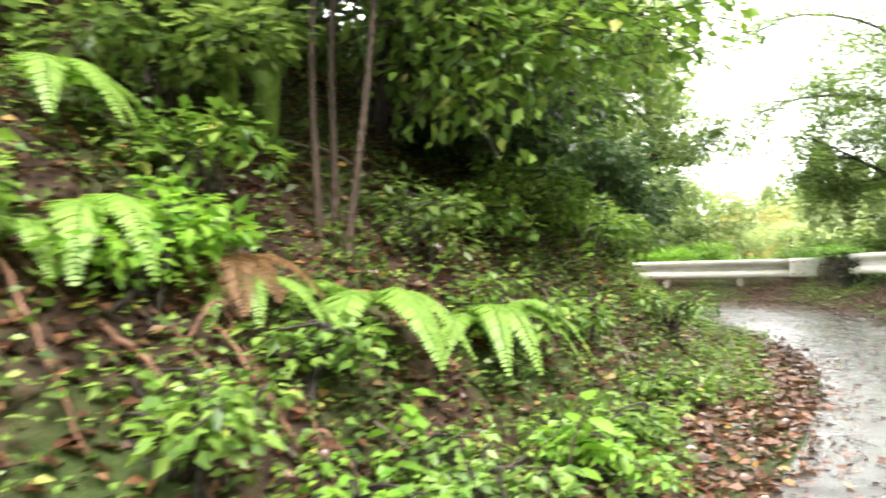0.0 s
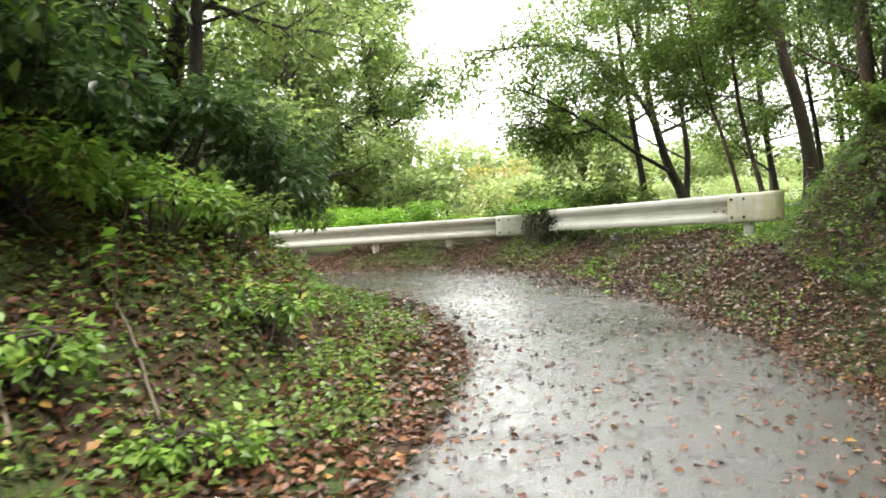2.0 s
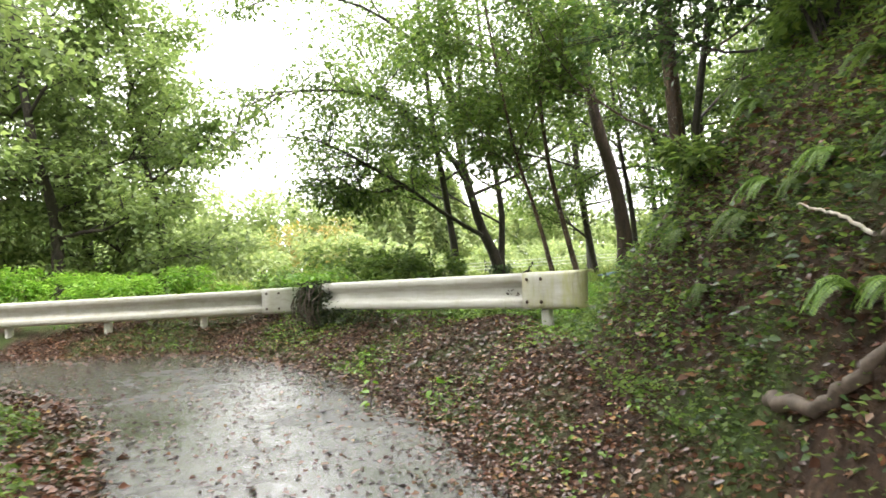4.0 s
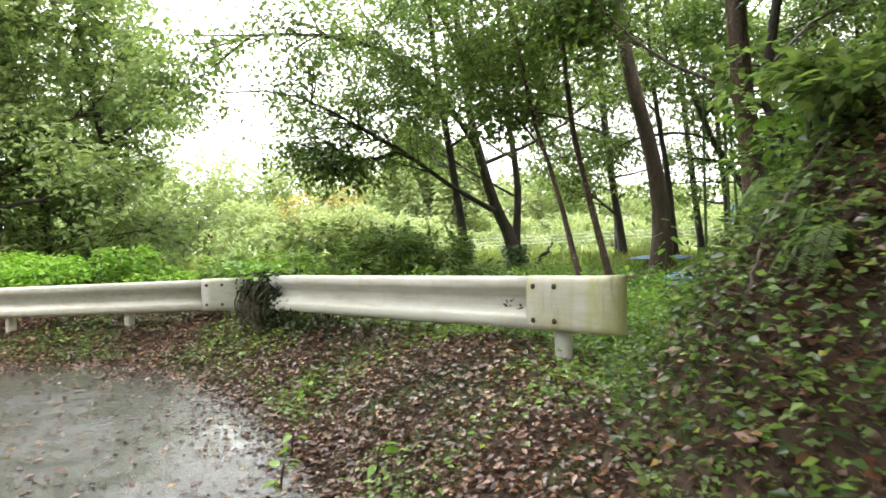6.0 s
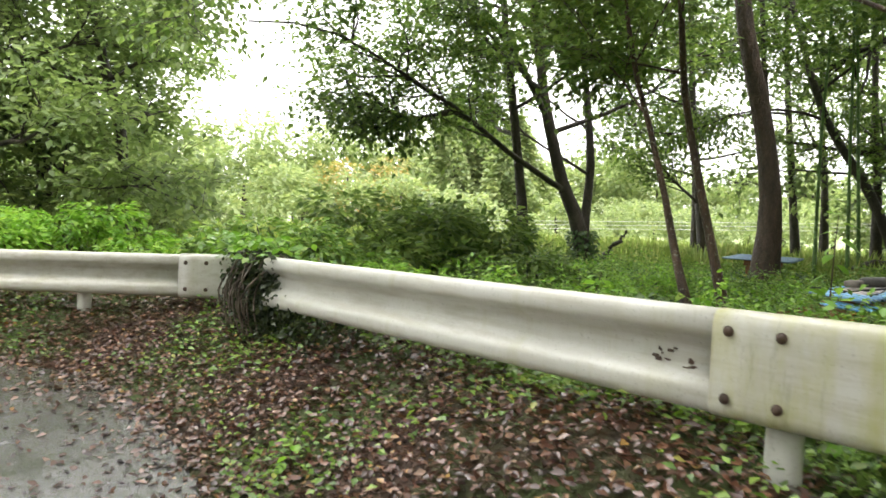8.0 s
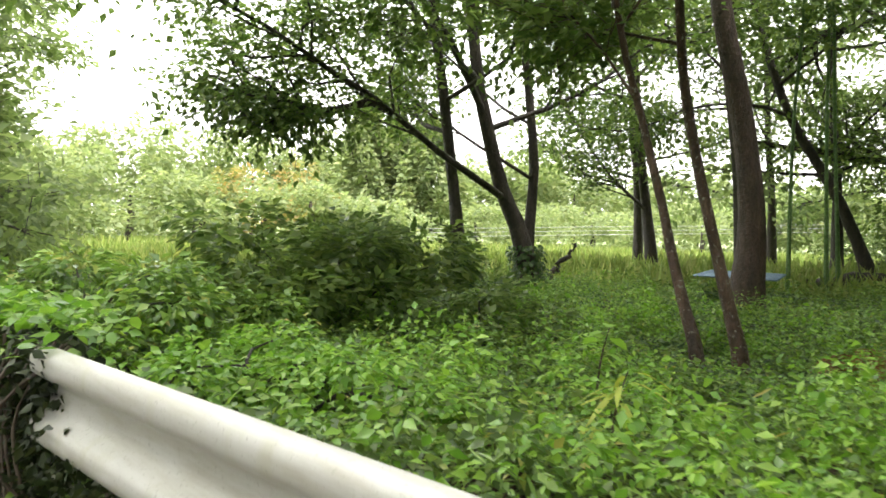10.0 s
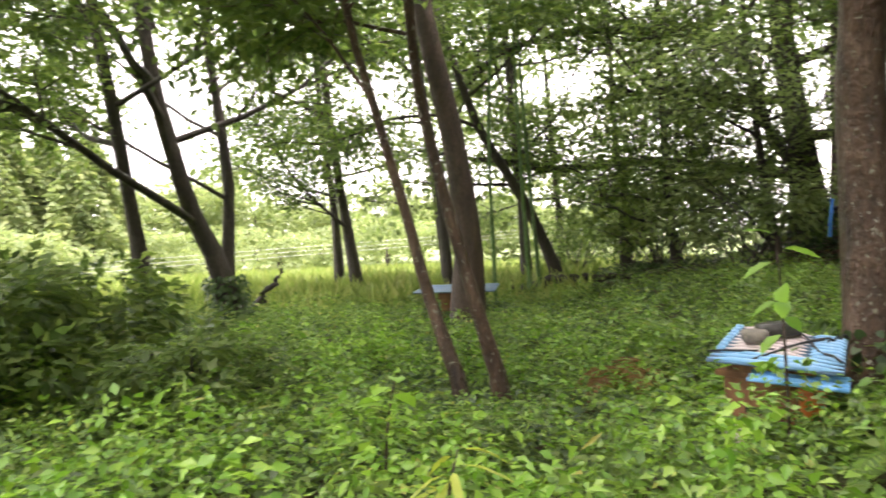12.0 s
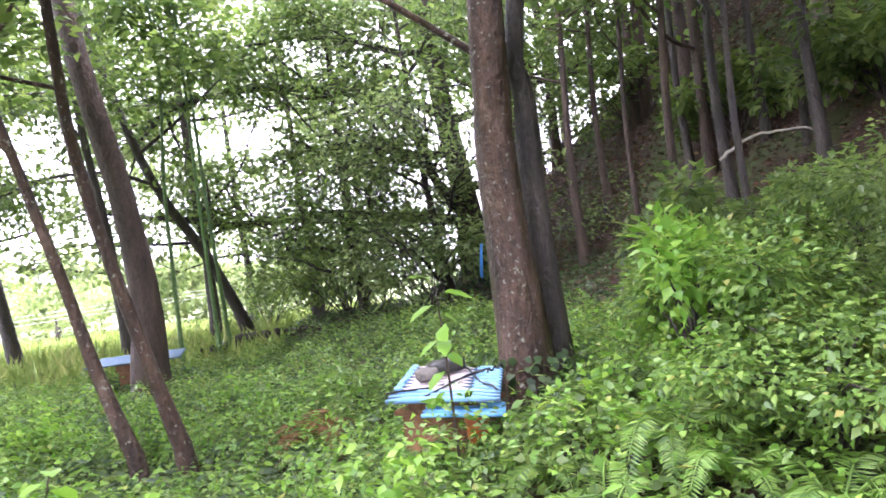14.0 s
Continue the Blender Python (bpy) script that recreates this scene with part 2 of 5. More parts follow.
def box_bm(size, at=(0, 0, 0), bevel=0.01, turn=None):
    bm = bmesh.new()
    m = Matrix.Translation(at) @ (turn or Matrix()) @ Matrix.Diagonal((*size, 1))
    bmesh.ops.create_cube(bm, size=1, matrix=m)
    if bevel:
        bmesh.ops.bevel(bm, geom=bm.edges[:], offset=bevel, segments=2, affect="EDGES")
    return bm


def unit(v):
    return v / np.maximum(np.linalg.norm(v, axis=-1, keepdims=True), 1e-9)


def curve_through(pts, n):
    """n points on a smooth line through pts (Catmull-Rom)."""
    p = np.asarray(pts, float)
    q = np.vstack([2 * p[0] - p[1], p, 2 * p[-1] - p[-2]])
    u = np.linspace(0, len(p) - 1 - 1e-6, n)
    i = u.astype(int)
    f = (u - i)[:, None]
    a, b, c, d = q[i], q[i + 1], q[i + 2], q[i + 3]
    return 0.5 * (2 * b + (c - a) * f + (2 * a - 5 * b + 4 * c - d) * f ** 2 + (3 * b - a - 3 * c + d) * f ** 3)


def tube(pts, radii, sides=8, rough=0.0, rng=None):
    p = np.asarray(pts, float)
    r = np.broadcast_to(np.asarray(radii, float), (len(p),))
    d = unit(np.gradient(p, axis=0))
    ref = np.where(np.abs(d[:, 2:3]) > 0.9, np.array([[1.0, 0, 0]]), np.array([[0, 0, 1.0]]))
    u = unit(np.cross(d, ref))
    w = np.cross(d, u)
    a = np.linspace(0, 2 * np.pi, sides, endpoint=False)
    rr = np.repeat(r[:, None], sides, 1)
    if rough and rng is not None:
        rr = rr * (1 + rough * rng.standard_normal(rr.shape))
    v = p[:, None] + rr[..., None] * (np.cos(a)[None, :, None] * u[:, None] + np.sin(a)[None, :, None] * w[:, None])
    k, s = np.meshgrid(np.arange(len(p) - 1), np.arange(sides), indexing="ij")
    s2 = (s + 1) % sides
    f = np.stack([k * sides + s, k * sides + s2, (k + 1) * sides + s2, (k + 1) * sides + s], -1).reshape(-1, 4)
    return v.reshape(-1, 3), f


def join(pieces):
    vs, fs, n = [], [], 0
    for v, f in pieces:
        vs.append(v)
        fs.append(f + n)
        n += len(v)
    return np.vstack(vs), np.vstack(fs)


def leaves(base, way, up, length, width, fold=0.12, droop=0.15, full=False):
    """Many leaves: each folds along its midrib and droops to the tip; full ones have a rounder outline."""
    base, way, up = np.asarray(base), unit(np.asarray(way)), np.asarray(up)
    side = unit(np.cross(way, up))
    up = np.cross(side, way)
    L = np.broadcast_to(np.asarray(length, float), (len(base),))[:, None]
    W = np.broadcast_to(np.asarray(width, float), (len(base),))[:, None] * 0.5
    if not full:
        v = np.stack([base, base + way * L * 0.42 + side * W + up * W * fold * 2, base + way * L - up * L * droop,
                      base + way * L * 0.42 - side * W + up * W * fold * 2], 1)
        t = np.array([[0, 1, 2], [0, 2, 3]])
    else:
        mid = base + way * L * 0.5 - up * L * droop * 0.2
        v = np.stack([base, base + way * L * 0.22 + side * W * 0.8 + up * W * fold, base + way * L * 0.6 + side * W * 0.85 + up * W * fold - up * L * droop * 0.4,
                      base + way * L - up * L * droop, base + way * L * 0.6 - side * W * 0.85 + up * W * fold - up * L * droop * 0.4,
                      base + way * L * 0.22 - side * W * 0.8 + up * W * fold, mid], 1)
        t = np.array([[0, 1, 6], [1, 2, 6], [2, 3, 6], [3, 4, 6], [4, 5, 6], [5, 0, 6]])
    k = v.shape[1]
    f = (np.arange(len(base))[:, None, None] * k + t[None]).reshape(-1, 3)
    return v.reshape(-1, 3), f


def rand_dirs(rng, n, flat=0.5):
    a = rng.uniform(0, 2 * np.pi, n)
    z = rng.normal(0, flat, n)
    return unit(np.stack([np.cos(a), np.sin(a), z], 1))


def rand_up(rng, n, tilt=0.45):
    return unit(np.stack([rng.normal(0, tilt, n), rng.normal(0, tilt, n), np.ones(n)], 1))


# ---- the lie of the land ----
ROAD_LEFT = np.array([(-9, -12), (-3.5, -4.3), (-0.65, 0.35), (1.3, 3.5), (2.4, 5.25), (3.05, 6.4), (3.5, 7.6), (3.68, 9), (3.6, 10.8), (3.15, 12), (2.1, 13), (0.1, 14.1), (-3.5, 15.9), (-9, 19)], float)
ROAD_RIGHT = np.array([(-6, -13.5), (-0.6, -5), (2.2, -0.6), (3.9, 2.4), (4.85, 4.4), (5.4, 5.9), (5.75, 7.4), (6.0, 9.1), (6.05, 10.8), (5.85, 12.2), (5.25, 13.2), (3.4, 14.5), (-0.6, 16.6), (-7, 20)], float)
TOE = np.array([(-2.5, -9), (1.6, -2.2), (3.9, 0.8), (5.1, 3.2), (5.85, 5.3), (6.25, 6.3), (6.55, 7.2), (6.95, 7.85), (7.5, 8.2), (8.3, 8.4), (9.6, 8.7), (12.2, 9.4), (14.5, 10.5), (17, 12.1), (20, 13.9), (26, 15.2), (36, 15), (60, 8)], float)


def side_of(x, y, line):
    """Signed distance from a line of points; positive to the right of its run."""
    best = np.full(x.shape, 1e9)
    sign = np.ones(x.shape)
    for (ax, ay), (bx, by) in zip(line[:-1], line[1:]):
        dx, dy = bx - ax, by - ay
        u = np.clip(((x - ax) * dx + (y - ay) * dy) / (dx * dx + dy * dy), 0, 1)
        ex, ey = x - ax - u * dx, y - ay - u * dy
        d = np.hypot(ex, ey)
        nearer = d < best - 1e-9
        best = np.where(nearer, d, best)
        sign = np.where(nearer, np.sign(ex * dy - ey * dx + 1e-12), sign)
    return best * sign


def sstep(a, b, v):
    u = np.clip((v - a) / (b - a), 0, 1)
    return u * u * (3 - 2 * u)


def height(x, y, fine=True):
    x, y = np.atleast_1d(np.asarray(x, float)), np.atleast_1d(np.asarray(y, float))
    dl, dr, ds = -side_of(x, y, ROAD_LEFT), side_of(x, y, ROAD_RIGHT), side_of(x, y, TOE)
    z = 0.22 + 0.03 * np.clip(y, -12, 17) + 0.03 * np.clip(x - 3, 0, 3)
    floor_z = 1.13 - 0.25 * sstep(1.4, 4.0, dr) + 0.035 * np.clip(np.hypot(x - 8, y - 12) - 4.5, 0, 6) - 0.018 * np.clip(np.hypot(x - 8, y - 12) - 13, 0, 30)
    out = np.where(dl < 0, sstep(-0.05, 1.25, dr), 0)
    z = z * (1 - out) + floor_z * out
    d = np.clip(dl - 0.15, 0, None)
    left = 0.22 * np.clip(d, 0, 0.9) + 0.95 * np.clip(d - 0.75, 0, 3.2) + 0.35 * np.clip(d - 3.9, 0, 8)
    z = z + left * (1 - sstep(12.5, 16.5, y))
    d = np.clip(ds, 0, None)
    z = z + 0.36 * sstep(-3.4, -0.6, ds) * sstep(9.0, 10.6, x)
    z = z + 1.45 * np.clip(d, 0, 1.8) * (1 - 0.72 * sstep(8.0, 10, x)) + 0.95 * np.clip(d - 1.5, 0, 20) + 0.1 * np.clip(d - 21, 0, 60)
    if fine:
        off = np.clip(np.maximum(dl, dr), 0, 1)
        z = z + off * (0.035 * np.sin(2.1 * x + 1.3 * np.sin(1.7 * y)) + 0.03 * np.sin(2.9 * y + 0.8 * x) + 0.02 * np.sin(6.3 * x - 4.1 * y))
    return z


def ground_at(x, y):
    return float(height(x, y)[0])


def build_ground():
    inner = np.arange(-9, 27.01, 0.24)
    lo = -9 - np.cumsum(0.25 * 1.22 ** np.arange(38))[::-1]
    hi = 27 + np.cumsum(0.25 * 1.22 ** np.arange(38))
    g = np.concatenate([lo, inner, hi])
    X, Y = np.meshgrid(g, g + 0.0, indexing="ij")
    Z = height(X.ravel(), Y.ravel()).reshape(X.shape)
    n = len(g)
    i, j = np.meshgrid(np.arange(n - 1), np.arange(n - 1), indexing="ij")
    f = np.stack([i * n + j, (i + 1) * n + j, (i + 1) * n + j + 1, i * n + j + 1], -1).reshape(-1, 4)
    ob = soup("ground", np.stack([X, Y, Z], -1).reshape(-1, 3), f, [SOIL, MEADOW])
    cx, cy = X.ravel()[f].mean(1), Y.ravel()[f].mean(1)
    ds = side_of(cx, cy, TOE)
    far = (np.hypot(cx - 8, cy - 11) > 11.5 + 1.2 * np.sin(cx * 0.9)) & (ds < -2) & (side_of(cx, cy, ROAD_RIGHT) > 3)
    far |= np.hypot(cx - 8, cy - 11) > 60
    ob.data.polygons.foreach_set("material_index", far.astype(np.int32))
    tagged(smooth(ob), "damp brown woodland soil running out into pale meadow", "ground", kind="structure")


build_ground()


def build_road():
    n, m = 220, 26
    a, b = curve_through(ROAD_LEFT, n), curve_through(ROAD_RIGHT, n)
    u = np.linspace(0, 1, m)[None, :, None]
    wob = 0.06 * np.sin(np.arange(n) * 0.9)[:, None] + 0.05 * np.sin(np.arange(n) * 2.3)[:, None]
    xy = a[:, None] * (1 - u) + b[:, None] * u
    xy[:, -1] += wob * 0.8
    xy[:, 0] -= wob * 0.6
    z = height(xy[..., 0].ravel(), xy[..., 1].ravel()).reshape(n, m) + 0.014
    z += 0.006 * np.sin(3.1 * xy[..., 0] + 1.1 * xy[..., 1]) * np.sin(1.7 * xy[..., 1])
    z[:, 0] -= 0.05
    z[:, -1] -= 0.05
    v = np.concatenate([xy, z[..., None]], -1).reshape(-1, 3)
    i, j = np.meshgrid(np.arange(n - 1), np.arange(m - 1), indexing="ij")
    f = np.stack([i * m + j, i * m + j + 1, (i + 1) * m + j + 1, (i + 1) * m + j], -1).reshape(-1, 4)
    tagged(smooth(soup("road", v, f, ASPHALT)), "wet grey asphalt lane curving past the bank", "road", kind="structure")


build_road()

# ---- guard rail ----
PROFILE = [(-0.030, 0.140), (-0.022, 0.154), (-0.006, 0.162), (0.018, 0.163), (0.040, 0.158), (0.052, 0.146), (0.057, 0.128), (0.057, 0.098), (0.053, 0.084), (0.044, 0.074), (0.004, 0.046), (-0.006, 0.036), (-0.009, 0.024), (-0.009, 0.0),
           (-0.009, -0.024), (-0.006, -0.036), (0.004, -0.046), (0.044, -0.074), (0.053, -0.084), (0.057, -0.098), (0.057, -0.128), (0.052, -0.146), (0.040, -0.158), (0.018, -0.163), (-0.006, -0.162), (-0.022, -0.154), (-0.030, -0.140)]
FLAT = [(-0.026, 0.146), (-0.008, 0.164), (0.020, 0.166), (0.042, 0.161), (0.055, 0.147), (0.060, 0.122), (0.060, 0.070), (0.060, 0.030), (0.060, 0.0),
        (0.060, -0.030), (0.060, -0.070), (0.060, -0.122), (0.055, -0.147), (0.042, -0.161), (0.020, -0.166), (-0.008, -0.164), (-0.026, -0.146)]


def swept(name, stations, parent, material, label="", thick=0.005):
    """A sheet profile run along stations: (centre point, outward direction, profile)."""
    bm = bmesh.new()
    rows = [[bm.verts.new(Vector(c) + Vector((*o, 0)) * a + Vector((0, 0, b))) for a, b in prof] for c, o, prof in stations]
    for p, q in zip(rows[:-1], rows[1:]):
        for k in range(len(p) - 1):
            bm.faces.new((p[k], p[k + 1], q[k + 1], q[k]))
    bmesh.ops.recalc_face_normals(bm, faces=bm.faces[:])
    bmesh.ops.solidify(bm, geom=bm.faces[:], thickness=thick)
    for f in bm.faces:
        f.smooth = True
    return part(name, bm, material, parent, label)


def bolt(parent, at, out):
    bm = bmesh.new()
    m = Matrix.Translation(at) @ Vector((*out, 0)).to_track_quat("Z", "Y").to_matrix().to_4x4()
    bmesh.ops.create_uvsphere(bm, u_segments=10, v_segments=6, radius=0.015, matrix=m @ Matrix.Diagonal((1, 1, 0.6, 1)))
    bmesh.ops.create_cone(bm, segments=12, radius1=0.017, radius2=0.017, depth=0.004, cap_ends=True, matrix=m)
    part("bolt", bm, RUST, parent, "rusty round bolt head")


def post(parent, x, y, top):
    z0 = ground_at(x, y) - 0.25
    v, f = tube([(x, y, z0), (x, y, top - 0.012), (x, y, top - 0.003), (x, y, top)], [0.054, 0.054, 0.046, 0.002], 20)
    tagged(smooth(soup("post", v, f, RAIL, parent)), "white painted round steel post")


def guard_rail(a, b, flat_a, flat_b, posts, label, plate=(None, "")):
    """A beam from a to b (centre points), with flat sleeve plates of those lengths at its ends (0: none), curled back at b."""
    rail = tagged(new("guard_rail"), label, "guard rail", "guard rails on the bend")
    a, b = Vector(a), Vector(b)
    rail.location = (0, 0, 0)
    run = b - a
    flat = Vector((run.x, run.y)).normalized()
    out = (flat.y, -flat.x)
    if out[0] * (4.5 - a.x) + out[1] * (9 - a.y) < 0:
        out = (-out[0], -out[1])
    o = Vector((*out, 0))
    total = run.length
    u0, u1 = flat_a / total, 1 - flat_b / total
    swept("beam", [(a.lerp(b, u), out, PROFILE) for u in np.linspace(u0 * 0.6, u1 + 0.08 / total, 12)], rail, RAIL)
    for start, end, length in ((u1, 1.0, flat_b), (u0, 0.0, flat_a)):
        if not length:
            continue
        st = [(a.lerp(b, start + (end - start) * k) + o * 0.003, out, FLAT) for k in (0, 0.25, 0.5, 0.75, 0.86)]
        tip, away = a.lerp(b, end), (b - a).normalized() * (1 if end > start else -1)
        for k in range(1, 8):
            th = k / 7 * 2.4
            st.append((tip + away * (0.085 * math.sin(th) - 0.06) - o * 0.085 * (1 - math.cos(th)), out, FLAT))
        swept("end_plate", st, rail, plate[0] or RAIL, plate[1] or "flat grey-white sleeve plate")
        sgn = 1 if end > start else -1
        for d in (0.055, 0.22):
            for h in (0.102, -0.102):
                c = a.lerp(b, start + sgn * d / total)
                bolt(rail, c + o * 0.066 + Vector((0, 0, h)), out)
    for s, top in posts:
        c = a.lerp(b, s / total) - o * 0.06
        post(rail, c.x, c.y, c.z + top)
    return rail


guard_rail((6.585, 12.32, 1.375), (7.485, 8.52, 1.475), 0, 0.62, [(0.03, -0.05), (3.47, -0.05)], "white steel guard rail with algae stains and curled end", (RAIL_END, "flat white sleeve plate with green algae stains"))
guard_rail((1.33, 16.23, 1.17), (6.57, 13.25, 1.315), 0, 0.50, [(0.7, -0.05), (2.05, -0.05), (3.4, -0.05), (4.7, -0.05), (5.85, -0.05)], "white steel guard rail along the outside of the bend")


def scuffs():
    rng = np.random.default_rng(77)
    rail = bpy.data.objects["guard_rail"]
    a, b = Vector((6.585, 12.32, 1.375)), Vector((7.485, 8.52, 1.475))
    for k in range(16):
        c = a.lerp(b, 0.80 + 0.02 * rng.uniform(-1.2, 1.2)) + Vector((-0.003, 0, rng.uniform(-0.055, 0.02)))
        m = Matrix.Rotation(math.atan2(b.y - a.y, b.x - a.x), 4, "Z")
        part("scuff", box_bm((rng.uniform(0.006, 0.028), 0.003, rng.uniform(0.004, 0.014)), c, 0.001, m), RUST, rail, "dark chipped paint fleck")


scuffs()


# ---- trees ----
def branch(rng, start, way, length, bend=0.25, lift=0.0, n=7):
    p, d, out = np.array(start, float), unit(np.array(way, float)), []
    for _ in range(n):
        out.append(p.copy())
        d = unit(d + rng.normal(0, bend, 3) * np.array([1, 1, 0.7]) + np.array([0, 0, lift]))
        p = p + d * length / (n - 1)
    return np.array(out)


def tree(label, trunk, r0, reach=3.0, limbs=9, bare=0.35, leaf=0.10, per_twig=35, foliage=None, bark=None, seed=0, extra=(), stems=(), name="tree", r1=0.25, subs=8, twigs=6, spread=0.2, low=0.0, lift=0.05, twiggy=True, thin=5.9, stem_bark=None):
    """A tapered trunk along given points, limbs (some given, the rest grown), and a crown of single leaves in sprays."""
    rng = np.random.default_rng(seed)
    foliage, bark = foliage or LEAF_TREE, bark or BARK
    pts = curve_through(trunk, 22)
    root = tagged(new(name), label, "tree")
    h = np.linspace(0, 1, 22)
    rad = r0 * (1 - (1 - r1) * h) + r0 * 0.55 * np.exp(-h * 18)
    base = pts[0].copy()
    pts[0, 2] -= 0.25
    tagged(smooth(soup("trunk", *tube(pts, rad, 14, 0.04, rng), bark, root)), "")
    origins = []
    for st in stems:
        sp = curve_through(st, 16)
        smooth(soup("stem", *tube(sp, r0 * np.linspace(0.72, 0.2, 16), 12, 0.04, rng), stem_bark or bark, root))
        origins += [(sp, r0 * 0.6)]
    origins += [(pts, r0)]
    given = [(curve_through(e, 12), r0 * 0.42) for e in extra]
    arms = list(given)
    gold = 0
    for k in range(limbs):
        line, r = origins[k % len(origins)]
        u = bare + (1 - bare) * (k + rng.uniform(0.1, 0.9)) / limbs
        x = u * (len(line) - 1)
        i = min(int(x), len(line) - 2)
        s = line[i] + (line[i + 1] - line[i]) * (x - i)
        gold += 2.4 + rng.normal(0, 0.35)
        el = rng.uniform(0.1, 0.75) - low
        way = (math.cos(gold) * math.cos(el), math.sin(gold) * math.cos(el), math.sin(el))
        arms.append((branch(rng, s, way, reach * (1.1 - 0.55 * (u - bare) / (1 - bare)) * rng.uniform(0.75, 1.15), 0.16, lift, 8), r * (1 - 0.6 * u) * 0.45))
    tips, fine = [], []
    for number, (line, r) in enumerate(arms):
        smooth(soup("limb", *tube(line, np.linspace(r, r * 0.22, len(line)), 7), bark, root))
        span = np.linalg.norm(line[-1] - line[0])
        for _ in range(subs * 2 if number < len(given) else subs):
            u = rng.uniform(0.25, 1.0) * (len(line) - 1.01)
            i = int(u)
            s = line[i] + (line[i + 1] - line[i]) * (u - i)
            d = unit(line[i + 1] - line[i]) + rand_dirs(rng, 1, 0.3)[0] * 0.9
            sub = branch(rng, s, d, min(span, 3.2) * rng.uniform(0.3, 0.55), 0.2, 0.02, 6)
            if sub[0, 2] < 7:
                fine.append(tube(sub[::2], np.linspace(r * 0.4, r * 0.12, 3), 3))
            for _ in range(twigs):
                v = rng.uniform(0.2, 1.0) * 4.99
                j = int(v)
                s2 = sub[j] + (sub[j + 1] - sub[j]) * (v - j)
                d2 = unit(unit(sub[j + 1] - sub[j]) + rand_dirs(rng, 1, 0.35)[0] * 1.1)
                tw = branch(rng, s2, d2, rng.uniform(0.35, 0.75), 0.2, -0.04, 4)
                if twiggy and tw[0, 2] < 6:
                    fine.append(tube(tw[::3], np.array([0.006, 0.003]), 3))
                tips.append(tw)
    if fine:
        tagged(smooth(soup("twig", *join(fine), bark, root)), kind="stuff")
    tw = np.array(tips)
    n = per_twig
    u = rng.uniform(0.0, 2.99, (len(tw), n))
    i = u.astype(int)
    row = np.arange(len(tw))[:, None]
    seg = tw[row, i + 1] - tw[row, i]
    p = (tw[row, i] + seg * (u - i)[..., None]).reshape(-1, 3) + rng.normal(0, spread, (len(tw) * n, 3)) * np.array([1, 1, 0.45])
    d = unit(seg.reshape(-1, 3)) * 0.8 + rand_dirs(rng, len(p), 0.3) + np.array([0, 0, -0.25])
    high = rng.uniform(0, 1, len(p)) > 0.8 * sstep(thin, thin + 1.6, p[:, 2])
    p, d = p[high], d[high]
    size = leaf * rng.uniform(0.65, 1.25, len(p))
    v, f = leaves(p, d, rand_up(rng, len(p), 0.5), size, size * 0.6)
    soup("crown", v, f, foliage, root)
    return root


def up_from(pts, top, lean=0.0):
    """The given low points of a trunk, carried on upwards to the height top."""
    p = [np.array(q, float) for q in pts]
    d = unit(p[-1] - p[-2])
    d = unit(d + np.array([0, 0, 0.6]))
    while p[-1][2] < top:
        p.append(p[-1] + d * 1.6)
        d = unit(d + np.array([0, 0, 0.3]))
    return p


def on_ground(x, y, dz=0.0):
    return (x, y, ground_at(x, y) + dz)


tree("wet dark tree with ivy round the foot of its trunk", up_from([on_ground(11.70, 17.74), (11.64, 17.83, 2.02), (11.55, 17.85, 2.70), (11.29, 17.78, 4.01), (11.16, 17.72, 4.5)], 9.5), 0.09, 3.6, 12, 0.26, seed=11)
tree("forked wet tree with a long limb reaching over the weeds", up_from([on_ground(13.15, 18.10), (12.91, 18.16, 1.9), (12.61, 18.24, 2.57), (12.24, 18.14, 3.49), (12.0, 18.02, 4.16)], 9.5), 0.13, 3.8, 14, 0.28, seed=12,
     extra=[[(12.61, 18.22, 2.4), (11.97, 17.6, 2.48), (11.09, 17.52, 2.91), (10.3, 17.52, 3.42), (9.62, 17.43, 3.69), (8.94, 17.27, 3.98), (8.0, 17.0, 4.2), (7.1, 16.8, 4.1)],
            [(12.24, 18.14, 3.5), (10.9, 17.3, 4.5), (9.3, 16.6, 5.0), (7.6, 16.3, 4.9), (6.8, 16.2, 4.6)],
            [(12.1, 18.1, 4.6), (11.0, 17.4, 6.0), (9.4, 16.8, 6.7), (7.8, 16.6, 6.8), (6.9, 16.5, 6.4)],
            [(12.0, 18.0, 5.4), (11.4, 17.0, 6.8), (10.2, 16.2, 7.6), (8.8, 15.8, 7.9)],
            [(10.3, 17.52, 3.42), (9.7, 17.6, 3.25), (9.2, 17.7, 3.3), (8.4, 17.9, 3.55)]],
     stems=[[(13.05, 18.12, 1.55), (13.09, 18.15, 2.06), (13.10, 18.10, 2.82), (12.92, 18.05, 3.93), (12.75, 17.97, 4.63), (12.6, 18.0, 7.0), (12.5, 18.1, 9.0)]])
tree("slender leaning young tree with a bare lower stem", up_from([on_ground(10.99, 13.20), (10.94, 13.45, 1.61), (10.87, 13.56, 2.15), (10.70, 13.65, 2.84), (10.45, 13.68, 3.57)], 8.0), 0.045, 1.8, 8, 0.45, seed=13, bark=BARK_LICHEN)
tree("slender mottled young tree leaning beside its twin", up_from([on_ground(11.48, 13.20), (11.45, 13.4, 1.48), (11.33, 13.59, 2.37), (11.17, 13.65, 3.09), (11.03, 13.61, 3.66)], 8.5), 0.055, 1.9, 8, 0.45, seed=14, bark=BARK_LICHEN)
